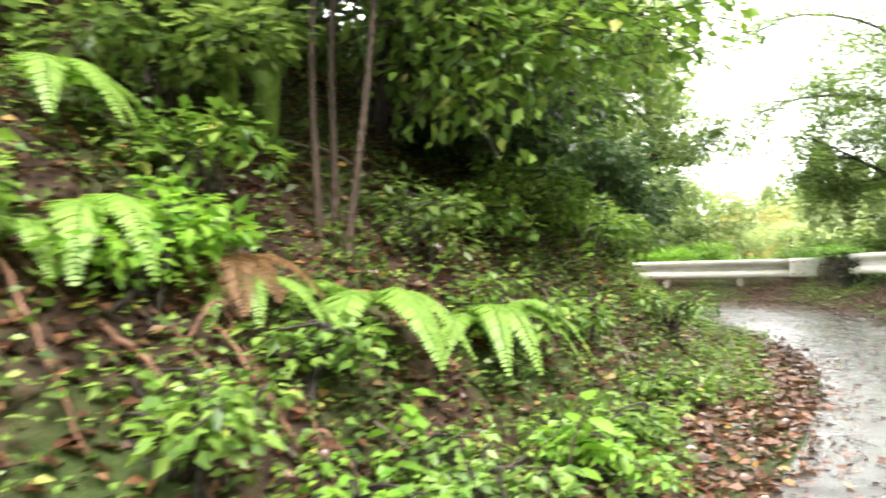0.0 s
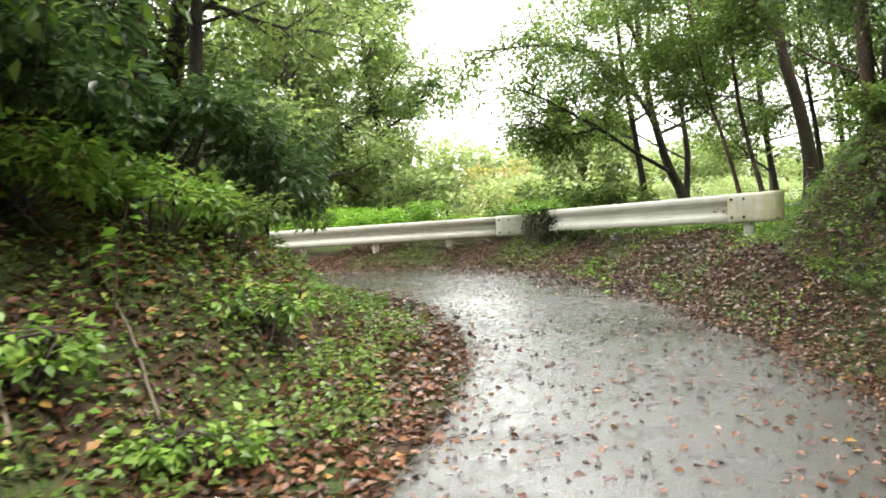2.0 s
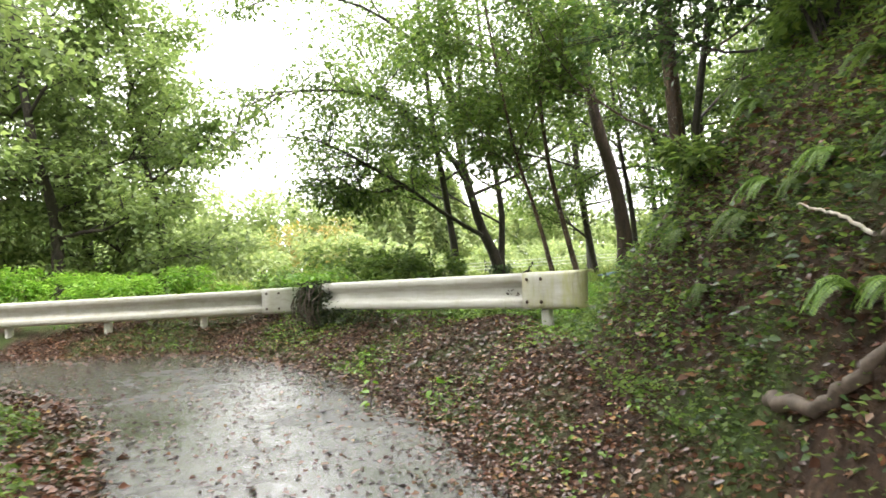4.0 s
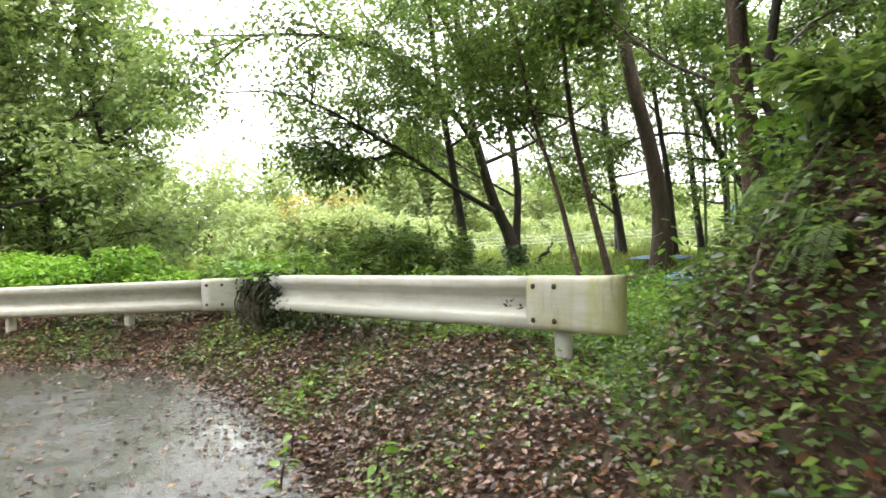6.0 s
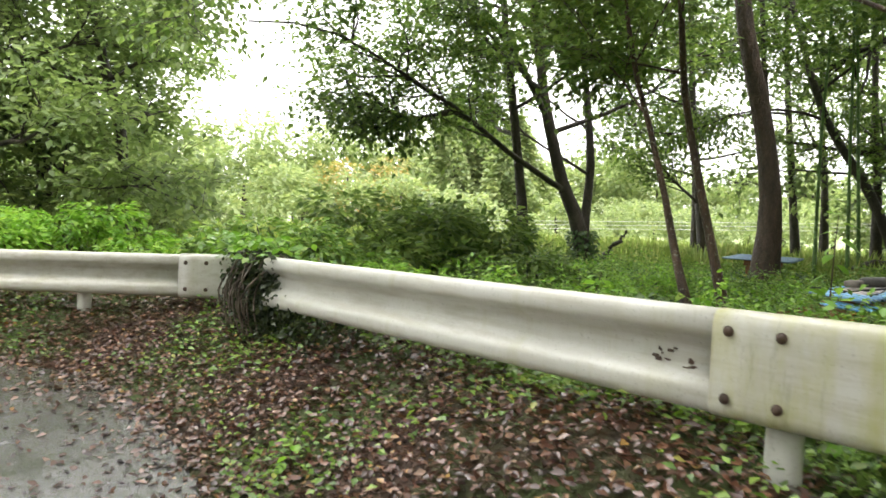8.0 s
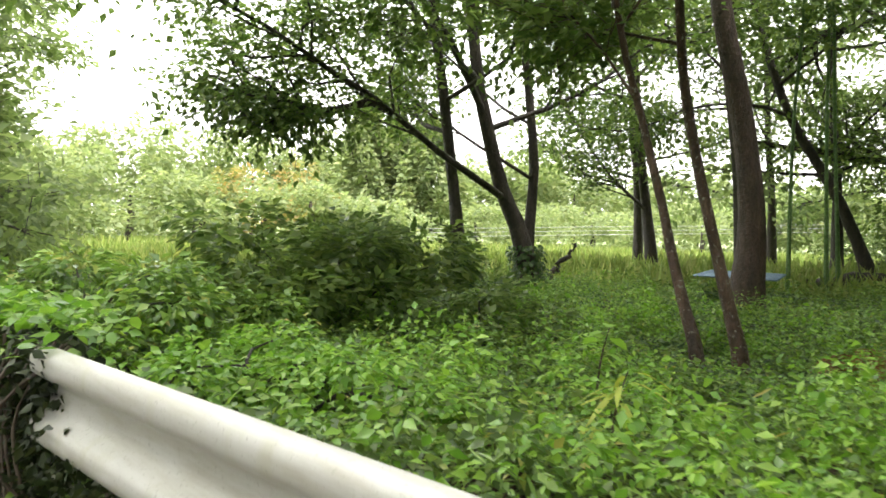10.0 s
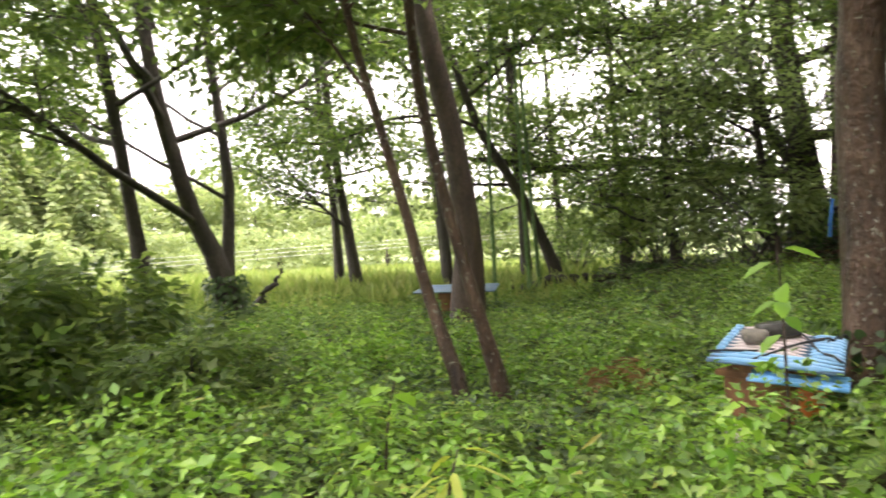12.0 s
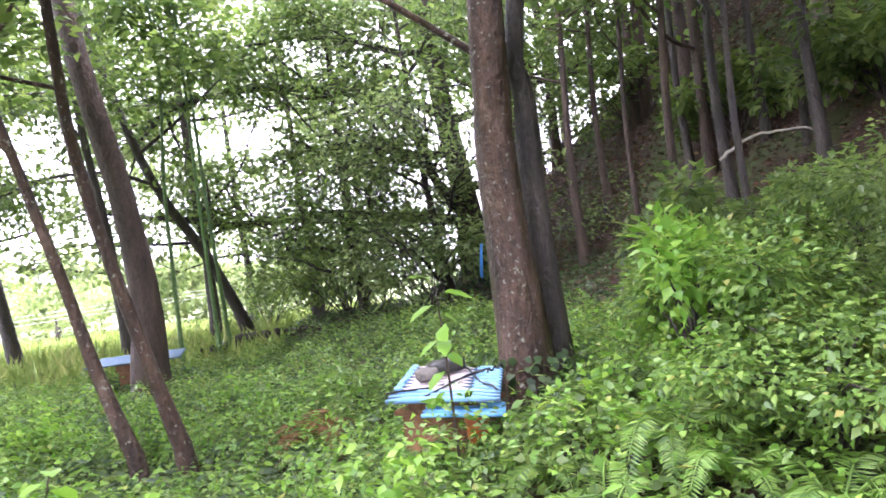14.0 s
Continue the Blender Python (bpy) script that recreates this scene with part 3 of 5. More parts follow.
tree("stout smooth brown tree with a flared foot", up_from([on_ground(14.26, 15.34), (14.34, 15.36, 2.13), (14.16, 15.43, 3.41), (13.79, 15.48, 4.62)], 11), 0.165, 3.4, 10, 0.42, seed=15, bark=BARK_BROWN)
tree("slim wet tree with a bough forking low", up_from([on_ground(17.18, 19.6), (17.05, 19.77, 2.66), (16.81, 19.8, 4.18)], 9), 0.10, 2.8, 9, 0.3, seed=16, extra=[[(17.08, 19.75, 2.3), (16.92, 19.77, 2.45), (16.39, 19.99, 2.94), (15.78, 20.18, 3.71), (15.2, 20.3, 4.6)]])
tree("leaning slim tree at the meadow edge", up_from([on_ground(18.6, 16.2), (18.1, 16.6, 2.6), (17.5, 17.1, 3.9)], 8.5), 0.10, 2.6, 8, 0.35, seed=17)
tree("slim dark tree at the meadow edge", up_from([on_ground(16.2, 16.9), (16.1, 17.0, 3.0), (15.9, 17.1, 4.5)], 9), 0.07, 2.4, 8, 0.35, seed=18)
tree("slim dark tree among others at the meadow edge", up_from([on_ground(19.2, 19.0), (19.0, 19.1, 3.0), (18.8, 19.2, 5.0)], 9), 0.09, 2.6, 8, 0.3, seed=19)
tree("large wet twin-stemmed tree with lichen-spotted bark", up_from([on_ground(11.42, 10.90), (11.46, 10.94, 2.19), (11.38, 10.94, 2.87), (11.22, 10.89, 3.5)], 11), 0.135, 3.4, 10, 0.45, seed=20, bark=BARK_LICHEN, stem_bark=BARK, r1=0.45,
     stems=[[on_ground(11.68, 10.70, -0.2), (11.65, 10.76, 2.25), (11.54, 10.75, 3.05), (11.42, 10.74, 3.52), (11.5, 10.3, 6.0), (11.7, 10.0, 8.5)]])
for k, (x, y, top, rad, reach) in enumerate([(5.8, 19.6, 8.5, 0.10, 2.0), (3.9, 19.4, 8.5, 0.12, 2.6), (1.6, 20.5, 9.5, 0.14, 3.0), (-1.5, 21.5, 9, 0.14, 3.2), (4.6, 22.0, 9.5, 0.12, 2.7), (5.6, 23.8, 9.5, 0.12, 2.2), (2.8, 23.5, 10, 0.13, 3.0)]):
    tree("leafy roadside tree beyond the guard rail", up_from([on_ground(x, y), (x - 0.05, y, 2.8), (x - 0.35, y - 0.2, 4.0)], top), rad, reach, 15, 0.07, seed=30 + k, low=0.35, thin=6.5, leaf=0.13, per_twig=24, twiggy=k < 2, foliage=LEAF_SIDE)
# the wooded bank beside the lane
for k, (x, y, dx, rad) in enumerate([(0.75, 8.4, -0.1, 0.13), (1.05, 8.9, 0.15, 0.12), (0.25, 7.7, 0.3, 0.11), (1.55, 9.5, 0.1, 0.07), (1.2, 11.0, 0.3, 0.12), (0.9, 12.2, 0.4, 0.10)]):
    z = ground_at(x, y)
    tree("dark evergreen tree crowding the bank", up_from([(x, y, z), (x + dx * 0.3, y - 0.1, z + 1.3), (x + dx, y - 0.2, z + 2.6)], z + 6.5), rad, 2.0, 14, 0.2, foliage=(LEAF_DARK, LEAF_TREE, LEAF_DARK, LEAF_TREE, LEAF_SIDE, LEAF_SIDE)[k], seed=40 + k, leaf=0.11, per_twig=20 if k < 4 else 13, low=0.2)
for k, (p, q, bark, rad) in enumerate([((-1.16, 4.55), (-1.05, 4.45), BARK_MOSS, 0.055), ((-0.97, 4.62), (-0.75, 4.5), BARK_MOSS, 0.058)]):
    z = ground_at(*p)
    tree("moss-covered leaning tree on the bank", up_from([(*p, z), (*q, z + 1.6), (q[0] + 0.15, q[1], z + 2.6)], z + 5.5), rad, 1.6, 7, 0.75, seed=50 + k, bark=bark, foliage=LEAF_DARK)
for k, (p, q) in enumerate([((-0.56, 4.2), (-0.60, 4.15)), ((-0.42, 4.18), (-0.30, 4.1)), ((-0.5, 4.35), (-0.52, 4.3))]):
    z = ground_at(*p)
    tree("thin pale sapling on the leaf-strewn bank", up_from([(*p, z), (*q, z + 1.0), (q[0] + 0.05, q[1], z + 1.8)], z + 3.6), 0.019, 1.2, 6, 0.4, seed=60 + k, bark=BARK_BROWN, leaf=0.08, per_twig=16, foliage=LEAF_DARK)
for k, (x, y) in enumerate([(-2.5, 5.5), (-1.5, 7.0), (-3.5, 3.0), (-2.0, 3.5), (-0.8, 9.5), (-3.0, 8.5)]):
    z = ground_at(x, y)
    tree("dark evergreen tree high on the bank", up_from([(x, y, z), (x + 0.1, y, z + 1.5), (x + 0.3, y - 0.1, z + 2.6)], z + 6), 0.12, 2.3, 14, 0.4 if x < -1.8 and y < 5 else 0.1, foliage=LEAF_DARK, seed=70 + k, low=0.25, leaf=0.12, per_twig=22, twiggy=False)
# the bank and hillside beyond the rail's end
for k, (x, y, rad, lx, ly) in enumerate([(8.9, 5.4, 0.10, -0.5, 0.5), (9.8, 6.6, 0.12, -0.6, 0.3), (8.2, 3.2, 0.12, -0.6, 0.4), (11.5, 6.8, 0.10, -0.2, 0.4)]):
    z = ground_at(x, y)
    tree("leaning tree on the fern-covered bank", up_from([(x, y, z), (x + lx * 0.5, y + ly * 0.5, z + 1.6), (x + lx * 1.4, y + ly * 1.4, z + 3.0)], z + 7), rad, 2.8, 14, 0.34, seed=80 + k, thin=30, low=0.1, per_twig=15, leaf=0.12, extra=[[(8.55, 5.8, 4.8), (8.6, 6.8, 5.0), (8.7, 7.8, 5.0), (8.9, 8.6, 4.8)]] if k == 0 else ())
for k, (x, y, lx, ly) in enumerate([(7.25, 4.6, -0.5, 0.3), (7.9, 6.2, -0.4, 0.5), (6.8, 3.0, -0.5, 0.2), (8.9, 7.0, -0.1, 0.5)]):
    z = ground_at(x, y)
    tree("crooked small tree leaning out of the bank", up_from([(x, y, z), (x + lx * 0.4, y + ly * 0.4, z + 0.7), (x + lx * 1.2, y + ly * 1.2, z + 1.5)], z + 3.6), 0.05, 1.5, 12, 0.3, seed=180 + k, foliage=LEAF_DARK if k % 2 else LEAF_TREE, leaf=0.085, per_twig=13, thin=30, low=0.15)
for k, (x, y) in enumerate([(15.55, 7.85), (17.5, 6.6), (22.5, 8.5), (24, 11.5), (19.5, 9.4), (20.5, 5.0), (15.0, 4.6), (26, 8), (13.2, 6.2), (18.0, 3.0), (23.5, 4.5), (28, 11), (17.6, 9.0), (12.2, 4.4), (21.5, 11.0)]):
    z = ground_at(x, y)
    tree("dark hillside tree over a leaf-strewn slope", up_from([(x, y, z), (x - 0.15, y, z + 2.0), (x - 0.4, y + 0.1, z + 4.0)], z + 8), 0.09, 3.0, 11, (0.34, 0.22, 0.42)[k % 3] if k else 0.5, seed=90 + k, foliage=LEAF_SIDE if k % 3 == 1 else LEAF_TREE, bark=BARK_PALE if k == 0 else BARK_BROWN, leaf=0.17, low=0.2, subs=8, per_twig=8, twiggy=False, thin=30)
for k, (x, y, lean) in enumerate([(13.6, 9.1, 0.1), (14.3, 9.6, -0.15), (14.9, 9.0, 0.2), (15.8, 9.9, -0.1), (16.4, 9.2, 0.15), (16.9, 10.6, 0.1), (15.2, 8.2, -0.2), (17.8, 10.2, 0.0), (14.2, 8.3, 0.12), (18.6, 11.4, -0.1), (16.0, 8.4, 0.05)]):
    z = ground_at(x, y)
    tree("slim bare-stemmed young tree on the shaded slope", up_from([(x, y, z), (x + lean, y + 0.05, z + 1.4), (x + lean * 2, y, z + 2.8)], z + 6), 0.035 + 0.012 * (k % 3), 1.4, 8, 0.30, seed=160 + k, foliage=LEAF_TREE if k % 2 else LEAF_GROUND, bark=BARK_BROWN if k % 2 else BARK, leaf=0.10, per_twig=11, subs=6, twigs=5, twiggy=False, thin=30)
for k, (x, y) in enumerate([(19.5, 17.4), (22, 16.4), (21, 19.8), (23.5, 18.6), (25.5, 16.5), (18.2, 21.0)]):
    tree("leafy tree at the meadow edge", up_from([on_ground(x, y), (x - 0.1, y, 2.8), (x - 0.3, y, 4.0)], 9), 0.09, 2.5, 12, 0.14, seed=110 + k, leaf=0.15, per_twig=9, foliage=LEAF_SIDE, low=0.25, thin=7.5, twiggy=False)
rng_hill = np.random.default_rng(5)
spots = [(x, y) for x, y in zip(rng_hill.uniform(11, 34, 170), rng_hill.uniform(-6, 14.5, 170)) if 1.5 < side_of(np.array([x]), np.array([y]), TOE)[0] < 15 and math.hypot(x - 7, y - 10.5) > 7][:30]
for k, (x, y) in enumerate(spots):
    z = ground_at(x, y)
    tree("dark tree crowding the wooded slope", up_from([(x, y, z), (x - 0.1, y, z + 2.0), (x + rng_hill.normal(0, 0.3), y, z + 3.5)], z + 7), rng_hill.uniform(0.06, 0.12), 2.6, 9, 0.30 if k % 3 else 0.12, seed=120 + k, foliage=(LEAF_DARK, LEAF_TREE, LEAF_TREE, LEAF_SIDE)[k % 4], bark=BARK_BROWN, leaf=0.19, low=0.2, subs=6, twigs=5, per_twig=10, twiggy=False, thin=30)
tree("old spreading evergreen with long level boughs", up_from([on_ground(20.5, 12.6), (20.4, 12.7, 3.4), (20.2, 12.9, 5.2)], 9.5), 0.26, 3.6, 14, 0.12, seed=101, foliage=LEAF_TREE, leaf=0.11, per_twig=24, low=0.2,
     extra=[[(20.3, 12.8, 4.8), (19.31, 13.4, 5.0), (18.58, 15.33, 5.4), (18.01, 16.6, 5.25), (17.7, 17.4, 4.8)], [(20.4, 12.7, 2.9), (20.0, 15.2, 3.3), (19.49, 16.69, 3.27), (19.12, 17.37, 3.41), (18.8, 18.4, 3.6)]])
tree("dense dark understorey tree at the foot of the slope", up_from([on_ground(17.8, 12.6), (17.8, 12.7, 2.4), (17.7, 12.8, 3.4)], 6), 0.08, 2.2, 14, 0.1, seed=102, foliage=LEAF_SIDE, leaf=0.09, per_twig=18, low=0.25)
tree("dense dark understorey tree with drooping boughs", up_from([on_ground(18.6, 14.2), (18.5, 14.3, 2.4), (18.4, 14.3, 3.4)], 5.5), 0.08, 2.0, 14, 0.1, seed=103, foliage=LEAF_TREE, leaf=0.09, per_twig=18, low=0.25)


# ---- bushes and undergrowth ----
def bush(label, x, y, w, d, h, n, leaf, foliage, seed, name="bush"):
    """Many stems from one foot, with leaves gathered in an uneven, lumpy crown."""
    rng = np.random.default_rng(seed)
    n, leaf = int(n * 0.72), leaf * 1.14
    z = ground_at(x, y)
    root = tagged(new(name), label, "bush")
    lumps = np.stack([rng.uniform(-0.5, 0.5, 16) * w, rng.uniform(-0.5, 0.5, 16) * d, rng.uniform(0.25, 0.85, 16) * h], 1)
    lumps[:, 2] *= 1 - 0.9 * ((lumps[:, 0] / w) ** 2 + (lumps[:, 1] / d) ** 2)
    lumps += (x, y, z)
    pieces = []
    for q in lumps:
        pieces.append(tube(curve_through([(x + rng.normal(0, 0.06), y + rng.normal(0, 0.06), z - 0.1), ((x + q[0]) / 2 + rng.normal(0, 0.08), (y + q[1]) / 2, (z + q[2]) / 2 + 0.1), q], 7), np.linspace(0.014, 0.004, 7), 5))
    tagged(smooth(soup("stem", *join(pieces), BARK, root)), kind="stuff")
    pick = rng.integers(0, 16, n)
    off = rand_dirs(rng, n, 0.6) * (rng.uniform(0.2, 1, n) ** 0.5)[:, None] * np.array([w, d, h]) * 0.2
    p = lumps[pick] + off
    p[:, 2] = np.maximum(p[:, 2], z + 0.03)
    size = leaf * rng.uniform(0.6, 1.25, n)
    v, f = leaves(p, unit(off) + rand_dirs(rng, n, 0.3) * 0.7 + np.array([0, 0, -0.2]), rand_up(rng, n, 0.4), size, size * 0.62)
    soup("foliage", v, f, foliage, root)
    return root


bush("rounded dark-green bush in the weeds", 9.2, 16.3, 2.7, 2.0, 1.6, 7500, 0.11, LEAF_TREE, 201)
bush("low leafy bush behind the guard rail", 7.6, 15.0, 1.8, 1.6, 0.8, 9000, 0.06, LEAF_GROUND, 202)
bush("bright leafy shrub behind the rail joint", 6.9, 14.0, 1.2, 1.0, 0.7, 5000, 0.06, LEAF_GROUND, 203)
bush("bright leafy weeds crowding the rail", 7.55, 12.6, 0.9, 1.1, 0.5, 4000, 0.05, LEAF_BRIGHT, 225)
bush("bright climbing weeds behind the guard rail", 5.3, 15.6, 2.2, 1.2, 0.75, 8000, 0.065, LEAF_BRIGHT, 204)
bush("bright climbing weeds behind the guard rail", 3.4, 16.9, 2.2, 1.2, 0.75, 8000, 0.065, LEAF_BRIGHT, 205)
bush("bright rounded shrub draped with climbing leaves", 11.2, 9.55, 1.4, 1.3, 1.25, 14000, 0.045, LEAF_GROUND, 206)
bush("lime-green creeper draped over the shrub", 11.0, 9.95, 0.9, 0.4, 1.2, 900, 0.08, LEAF_BRIGHT, 226)
bush("tall leafy shrub on the edge of the slope", 10.9, 8.7, 1.6, 1.5, 1.3, 13000, 0.042, LEAF_TREE, 207)
bush("tall leafy shrub on the slope", 12.6, 8.5, 1.5, 1.4, 1.0, 6000, 0.06, LEAF_TREE, 208)
bush("leafy weeds crowding the rail's end", 8.6, 8.7, 1.2, 0.9, 0.5, 5000, 0.042, LEAF_GROUND, 209)


def cover(name, label, count, area, leaf, foliage, seed, keep, high=0.0, tilt=0.5, lie=0.02, full=False, fold=0.12, aspect=0.62):
    """Countless small leaves over a stretch of ground, kept where keep(x, y) allows, up to high metres above it."""
    rng = np.random.default_rng(seed)
    x, y = rng.uniform(area[0], area[2], count), rng.uniform(area[1], area[3], count)
    k = keep(x, y, rng)
    x, y = x[k], y[k]
    n = len(x)
    clump = 0.5 + 0.5 * np.sin(1.9 * x + 2.3 * np.sin(1.3 * y)) * np.sin(2.3 * y + 1.1 * np.sin(1.7 * x))
    clump = clump * (0.6 + 0.4 * np.sin(5.3 * x + 2 * np.sin(3.1 * y)) * np.sin(4.7 * y + 1.5 * np.sin(4.3 * x)))
    z = height(x, y) + lie + high * rng.uniform(0, 1, n) ** 0.8 * (0.3 + 1.2 * clump)
    size = leaf * rng.uniform(0.55, 1.3, n)
    v, f = leaves(np.stack([x, y, z], 1), rand_dirs(rng, n, 0.25), rand_up(rng, n, tilt), size, size * aspect, full=full, fold=fold)
    return tagged(soup(name, v, f, foliage), label, "undergrowth", kind="stuff")


def woodland(x, y, rng):
    return (side_of(x, y, ROAD_RIGHT) > 1.15) & (side_of(x, y, TOE) < 1.5) & (np.hypot(x - 7.3, y - 10) > 3.4) & (rng.uniform(0, 1, len(x)) < 1.4 - 0.06 * np.hypot(x - 8, y - 11))


def near_wood(x, y, rng):
    return (x - 6.62 + 0.235 * (y - 12.3) > 0.1) & (side_of(x, y, TOE) < 0.8) & (np.hypot(x - 7, y - 10.5) < 7)


def rail_verge(x, y, rng):
    d = side_of(x, y, ROAD_RIGHT)
    return (d > 0.05) & (d < 1.8) & (side_of(x, y, TOE) < 0.3) & (np.sin(2.3 * x + 1.2 * y) * np.sin(1.9 * y - x) + rng.uniform(-0.6, 0.6, len(x)) > 0.5 - d * 0.55)


def right_bank(x, y, rng):
    d = side_of(x, y, TOE)
    return (d > -0.12) & (d < 4) & (rng.uniform(0, 1, len(x)) < 0.42 + 0.25 * d + 0.25 * np.sin(3.1 * x + 2.0 * np.sin(2.3 * y)))


def left_bank(x, y, rng):
    d = -side_of(x, y, ROAD_LEFT)
    return (d > 0.35 + 0.15 * np.sin(3 * y)) & (d < 4.5) & (rng.uniform(0, 1, len(x)) < 0.95 - 0.17 * d)


def left_litter(x, y, rng):
    d = -side_of(x, y, ROAD_LEFT)
    return (d > 0.02 - 0.3 * rng.uniform(0, 1, len(x)) ** 3) & (d < 5) & (rng.uniform(0, 1, len(x)) < 1.0)


def right_litter(x, y, rng):
    d, s = side_of(x, y, ROAD_RIGHT), side_of(x, y, TOE)
    return (d > -0.02 - 0.5 * rng.uniform(0, 1, len(x)) ** 4) & (d < 1.7) & (s < 2.5)


def bank_litter(x, y, rng):
    d = side_of(x, y, TOE)
    return (d > 0) & (d < 11)


def on_road(x, y, rng):
    l, r = side_of(x, y, ROAD_LEFT), -side_of(x, y, ROAD_RIGHT)
    edge = np.minimum(l, r)
    return (l > 0) & (r > 0) & (rng.uniform(0, 1, len(x)) < 0.16 + 0.7 * np.exp(-edge * 4.5))


cover("leaf_litter", "wet brown fallen leaves along the lane's edge", 190000, (3, -2, 9, 15), 0.041, LITTER, 301, right_litter, 0.02, 0.45, 0.012)
cover("leaf_litter", "wet brown fallen leaves on the lane", 90000, (-2, -2, 6.2, 17), 0.05, LITTER, 302, on_road, 0.0, 0.3, 0.02)
cover("leaf_litter", "brown fallen leaves on the bank", 95000, (-5, -2, 4, 14), 0.066, LITTER, 303, left_litter, 0.03, 0.5, 0.012)
cover("leaf_litter", "brown fallen leaves on the slope", 80000, (5, 0, 24, 14), 0.07, LITTER, 304, bank_litter, 0.03, 0.5, 0.012)
cover("ground_leaves", "small green plants spread over the bank", 75000, (-5, -4, 4, 14), 0.05, LEAF_GROUND, 305, left_bank, 0.2, 0.55)
cover("ground_leaves", "small dark green plants spread over the bank", 65000, (-5, -4, 4, 14), 0.055, LEAF_TREE, 311, left_bank, 0.26, 0.55)
# next two layers: darker foliage colours in the shade of gaps between clumps
cover("ground_leaves", "dense low green plants on the woodland floor, darkened for gap shade", 75000, (6.8, 8, 22, 22), 0.075, LEAF_DARK, 306, woodland, 0.14, 0.6)
cover("ground_leaves", "dense nearby weeds and creepers behind the rail, darkened for gap shade", 55000, (6.5, 8, 14, 17), 0.05, LEAF_TREE, 307, near_wood, 0.12, 0.6, aspect=0.7)
cover("ground_leaves", "patchy green weeds under the guard rail", 34000, (4, 6, 8, 15.5), 0.042, LEAF_GROUND, 308, rail_verge, 0.14, 0.45)
# dark foliage here puts the canopy's shade into the leaf colour
cover("ground_leaves", "green leaves covering the bank, darkened for canopy shade", 60000, (4, -1, 14, 10), 0.05, LEAF_DARK, 309, right_bank, 0.24, 0.7)
cover("ground_leaves", "small dark green leaves covering the near bank", 100000, (5, 2.5, 9.5, 9), 0.04, LEAF_TREE, 310, right_bank, 0.2, 0.7)

def clumps(label, count, area, keep, leaf, per, foliage, seed, tall=(0.12, 0.42), wide=(0.14, 0.36), aspect=0.62):
    """Many low plants, each a dome of leaves on its own stems, standing close together."""
    rng = np.random.default_rng(seed)
    x, y = rng.uniform(area[0], area[2], count), rng.uniform(area[1], area[3], count)
    k = keep(x, y, rng)
    x, y = x[k], y[k]
    n = len(x)
    r, h = rng.uniform(*wide, n), rng.uniform(*tall, n) * (0.7 + 0.6 * (0.5 + 0.5 * np.sin(1.7 * x + 1.1 * np.sin(1.9 * y)) * np.sin(2.1 * y)))
    size_of = leaf * rng.uniform(0.7, 1.35, n)
    i = np.repeat(np.arange(n), per)
    m = len(i)
    a, u = rng.uniform(0, 2 * np.pi, m), rng.uniform(0, 1, m) ** 0.6
    o = np.stack([np.cos(a), np.sin(a)], 1)
    px, py = x[i] + o[:, 0] * r[i] * u, y[i] + o[:, 1] * r[i] * u
    pz = height(px, py) + 0.02 + h[i] * (1 - 0.75 * u ** 2) * rng.uniform(0.55, 1.05, m)
    way = np.stack([o[:, 0], o[:, 1], -0.35 + 0.5 * (1 - u)], 1) + rand_dirs(rng, m, 0.5) * 0.9
    up = np.stack([o[:, 0] * 0.45 * u, o[:, 1] * 0.45 * u, np.ones(m)], 1) + rng.normal(0, 0.45, (m, 3))
    size = size_of[i] * rng.uniform(0.65, 1.2, m)
    tagged(soup("weeds", *leaves(np.stack([px, py, pz], 1), way, up, size, size * aspect, full=False), foliage), label, "undergrowth", kind="stuff")


def wood_floor(x, y, rng):
    return (x - 6.62 + 0.235 * (y - 12.3) > 0.38) & (side_of(x, y, TOE) < 0.3) & (np.hypot(x - 8, y - 12) < 9) & (np.hypot(x - 11.0, y - 13.3) > 0.55) & (np.hypot(x - 11.0, y - 11.3) > 0.42)


clumps("low green weeds with pointed leaves", 1150, (6.6, 8.2, 17, 20), wood_floor, 0.044, 66, LEAF_GROUND, 331, tall=(0.1, 0.42))
clumps("darker weeds with rounded leaves", 550, (6.6, 8.2, 17, 20), wood_floor, 0.042, 80, LEAF_TREE, 332, tall=(0.1, 0.38), aspect=0.8)
clumps("tall yellow-green weeds", 420, (6.8, 8.6, 13, 17), wood_floor, 0.048, 60, LEAF_BRIGHT, 333, tall=(0.22, 0.5))
clumps("narrow-leaved grassy weeds", 520, (6.6, 8.2, 16, 19), wood_floor, 0.09, 36, LEAF_GROUND, 334, aspect=0.14)

def behind_bend(x, y, rng):
    d = side_of(x, y, np.array([(0.0, 17.2), (1.3, 16.5), (6.6, 13.5), (6.85, 12.4)]))
    return (d < -0.02) & (d > -1.5)


clumps("bright low weeds behind the rail on the bend", 420, (0, 12.4, 8, 18), behind_bend, 0.055, 50, LEAF_BRIGHT, 335, tall=(0.15, 0.45))
clumps("green low weeds behind the rail on the bend", 300, (0, 12.4, 8, 18), behind_bend, 0.05, 50, LEAF_GROUND, 336, tall=(0.15, 0.4))

bush("dark leafy undergrowth under the bank's trees", 0.3, 6.6, 1.6, 1.6, 1.1, 5000, 0.085, LEAF_DARK, 212)
bush("dark leafy undergrowth under the bank's trees", 1.3, 7.9, 1.4, 1.4, 1.0, 5000, 0.08, LEAF_DARK, 213)
bush("dark leafy undergrowth at the bank's corner", 1.9, 9.4, 1.5, 1.5, 1.4, 6000, 0.08, LEAF_DARK, 214)
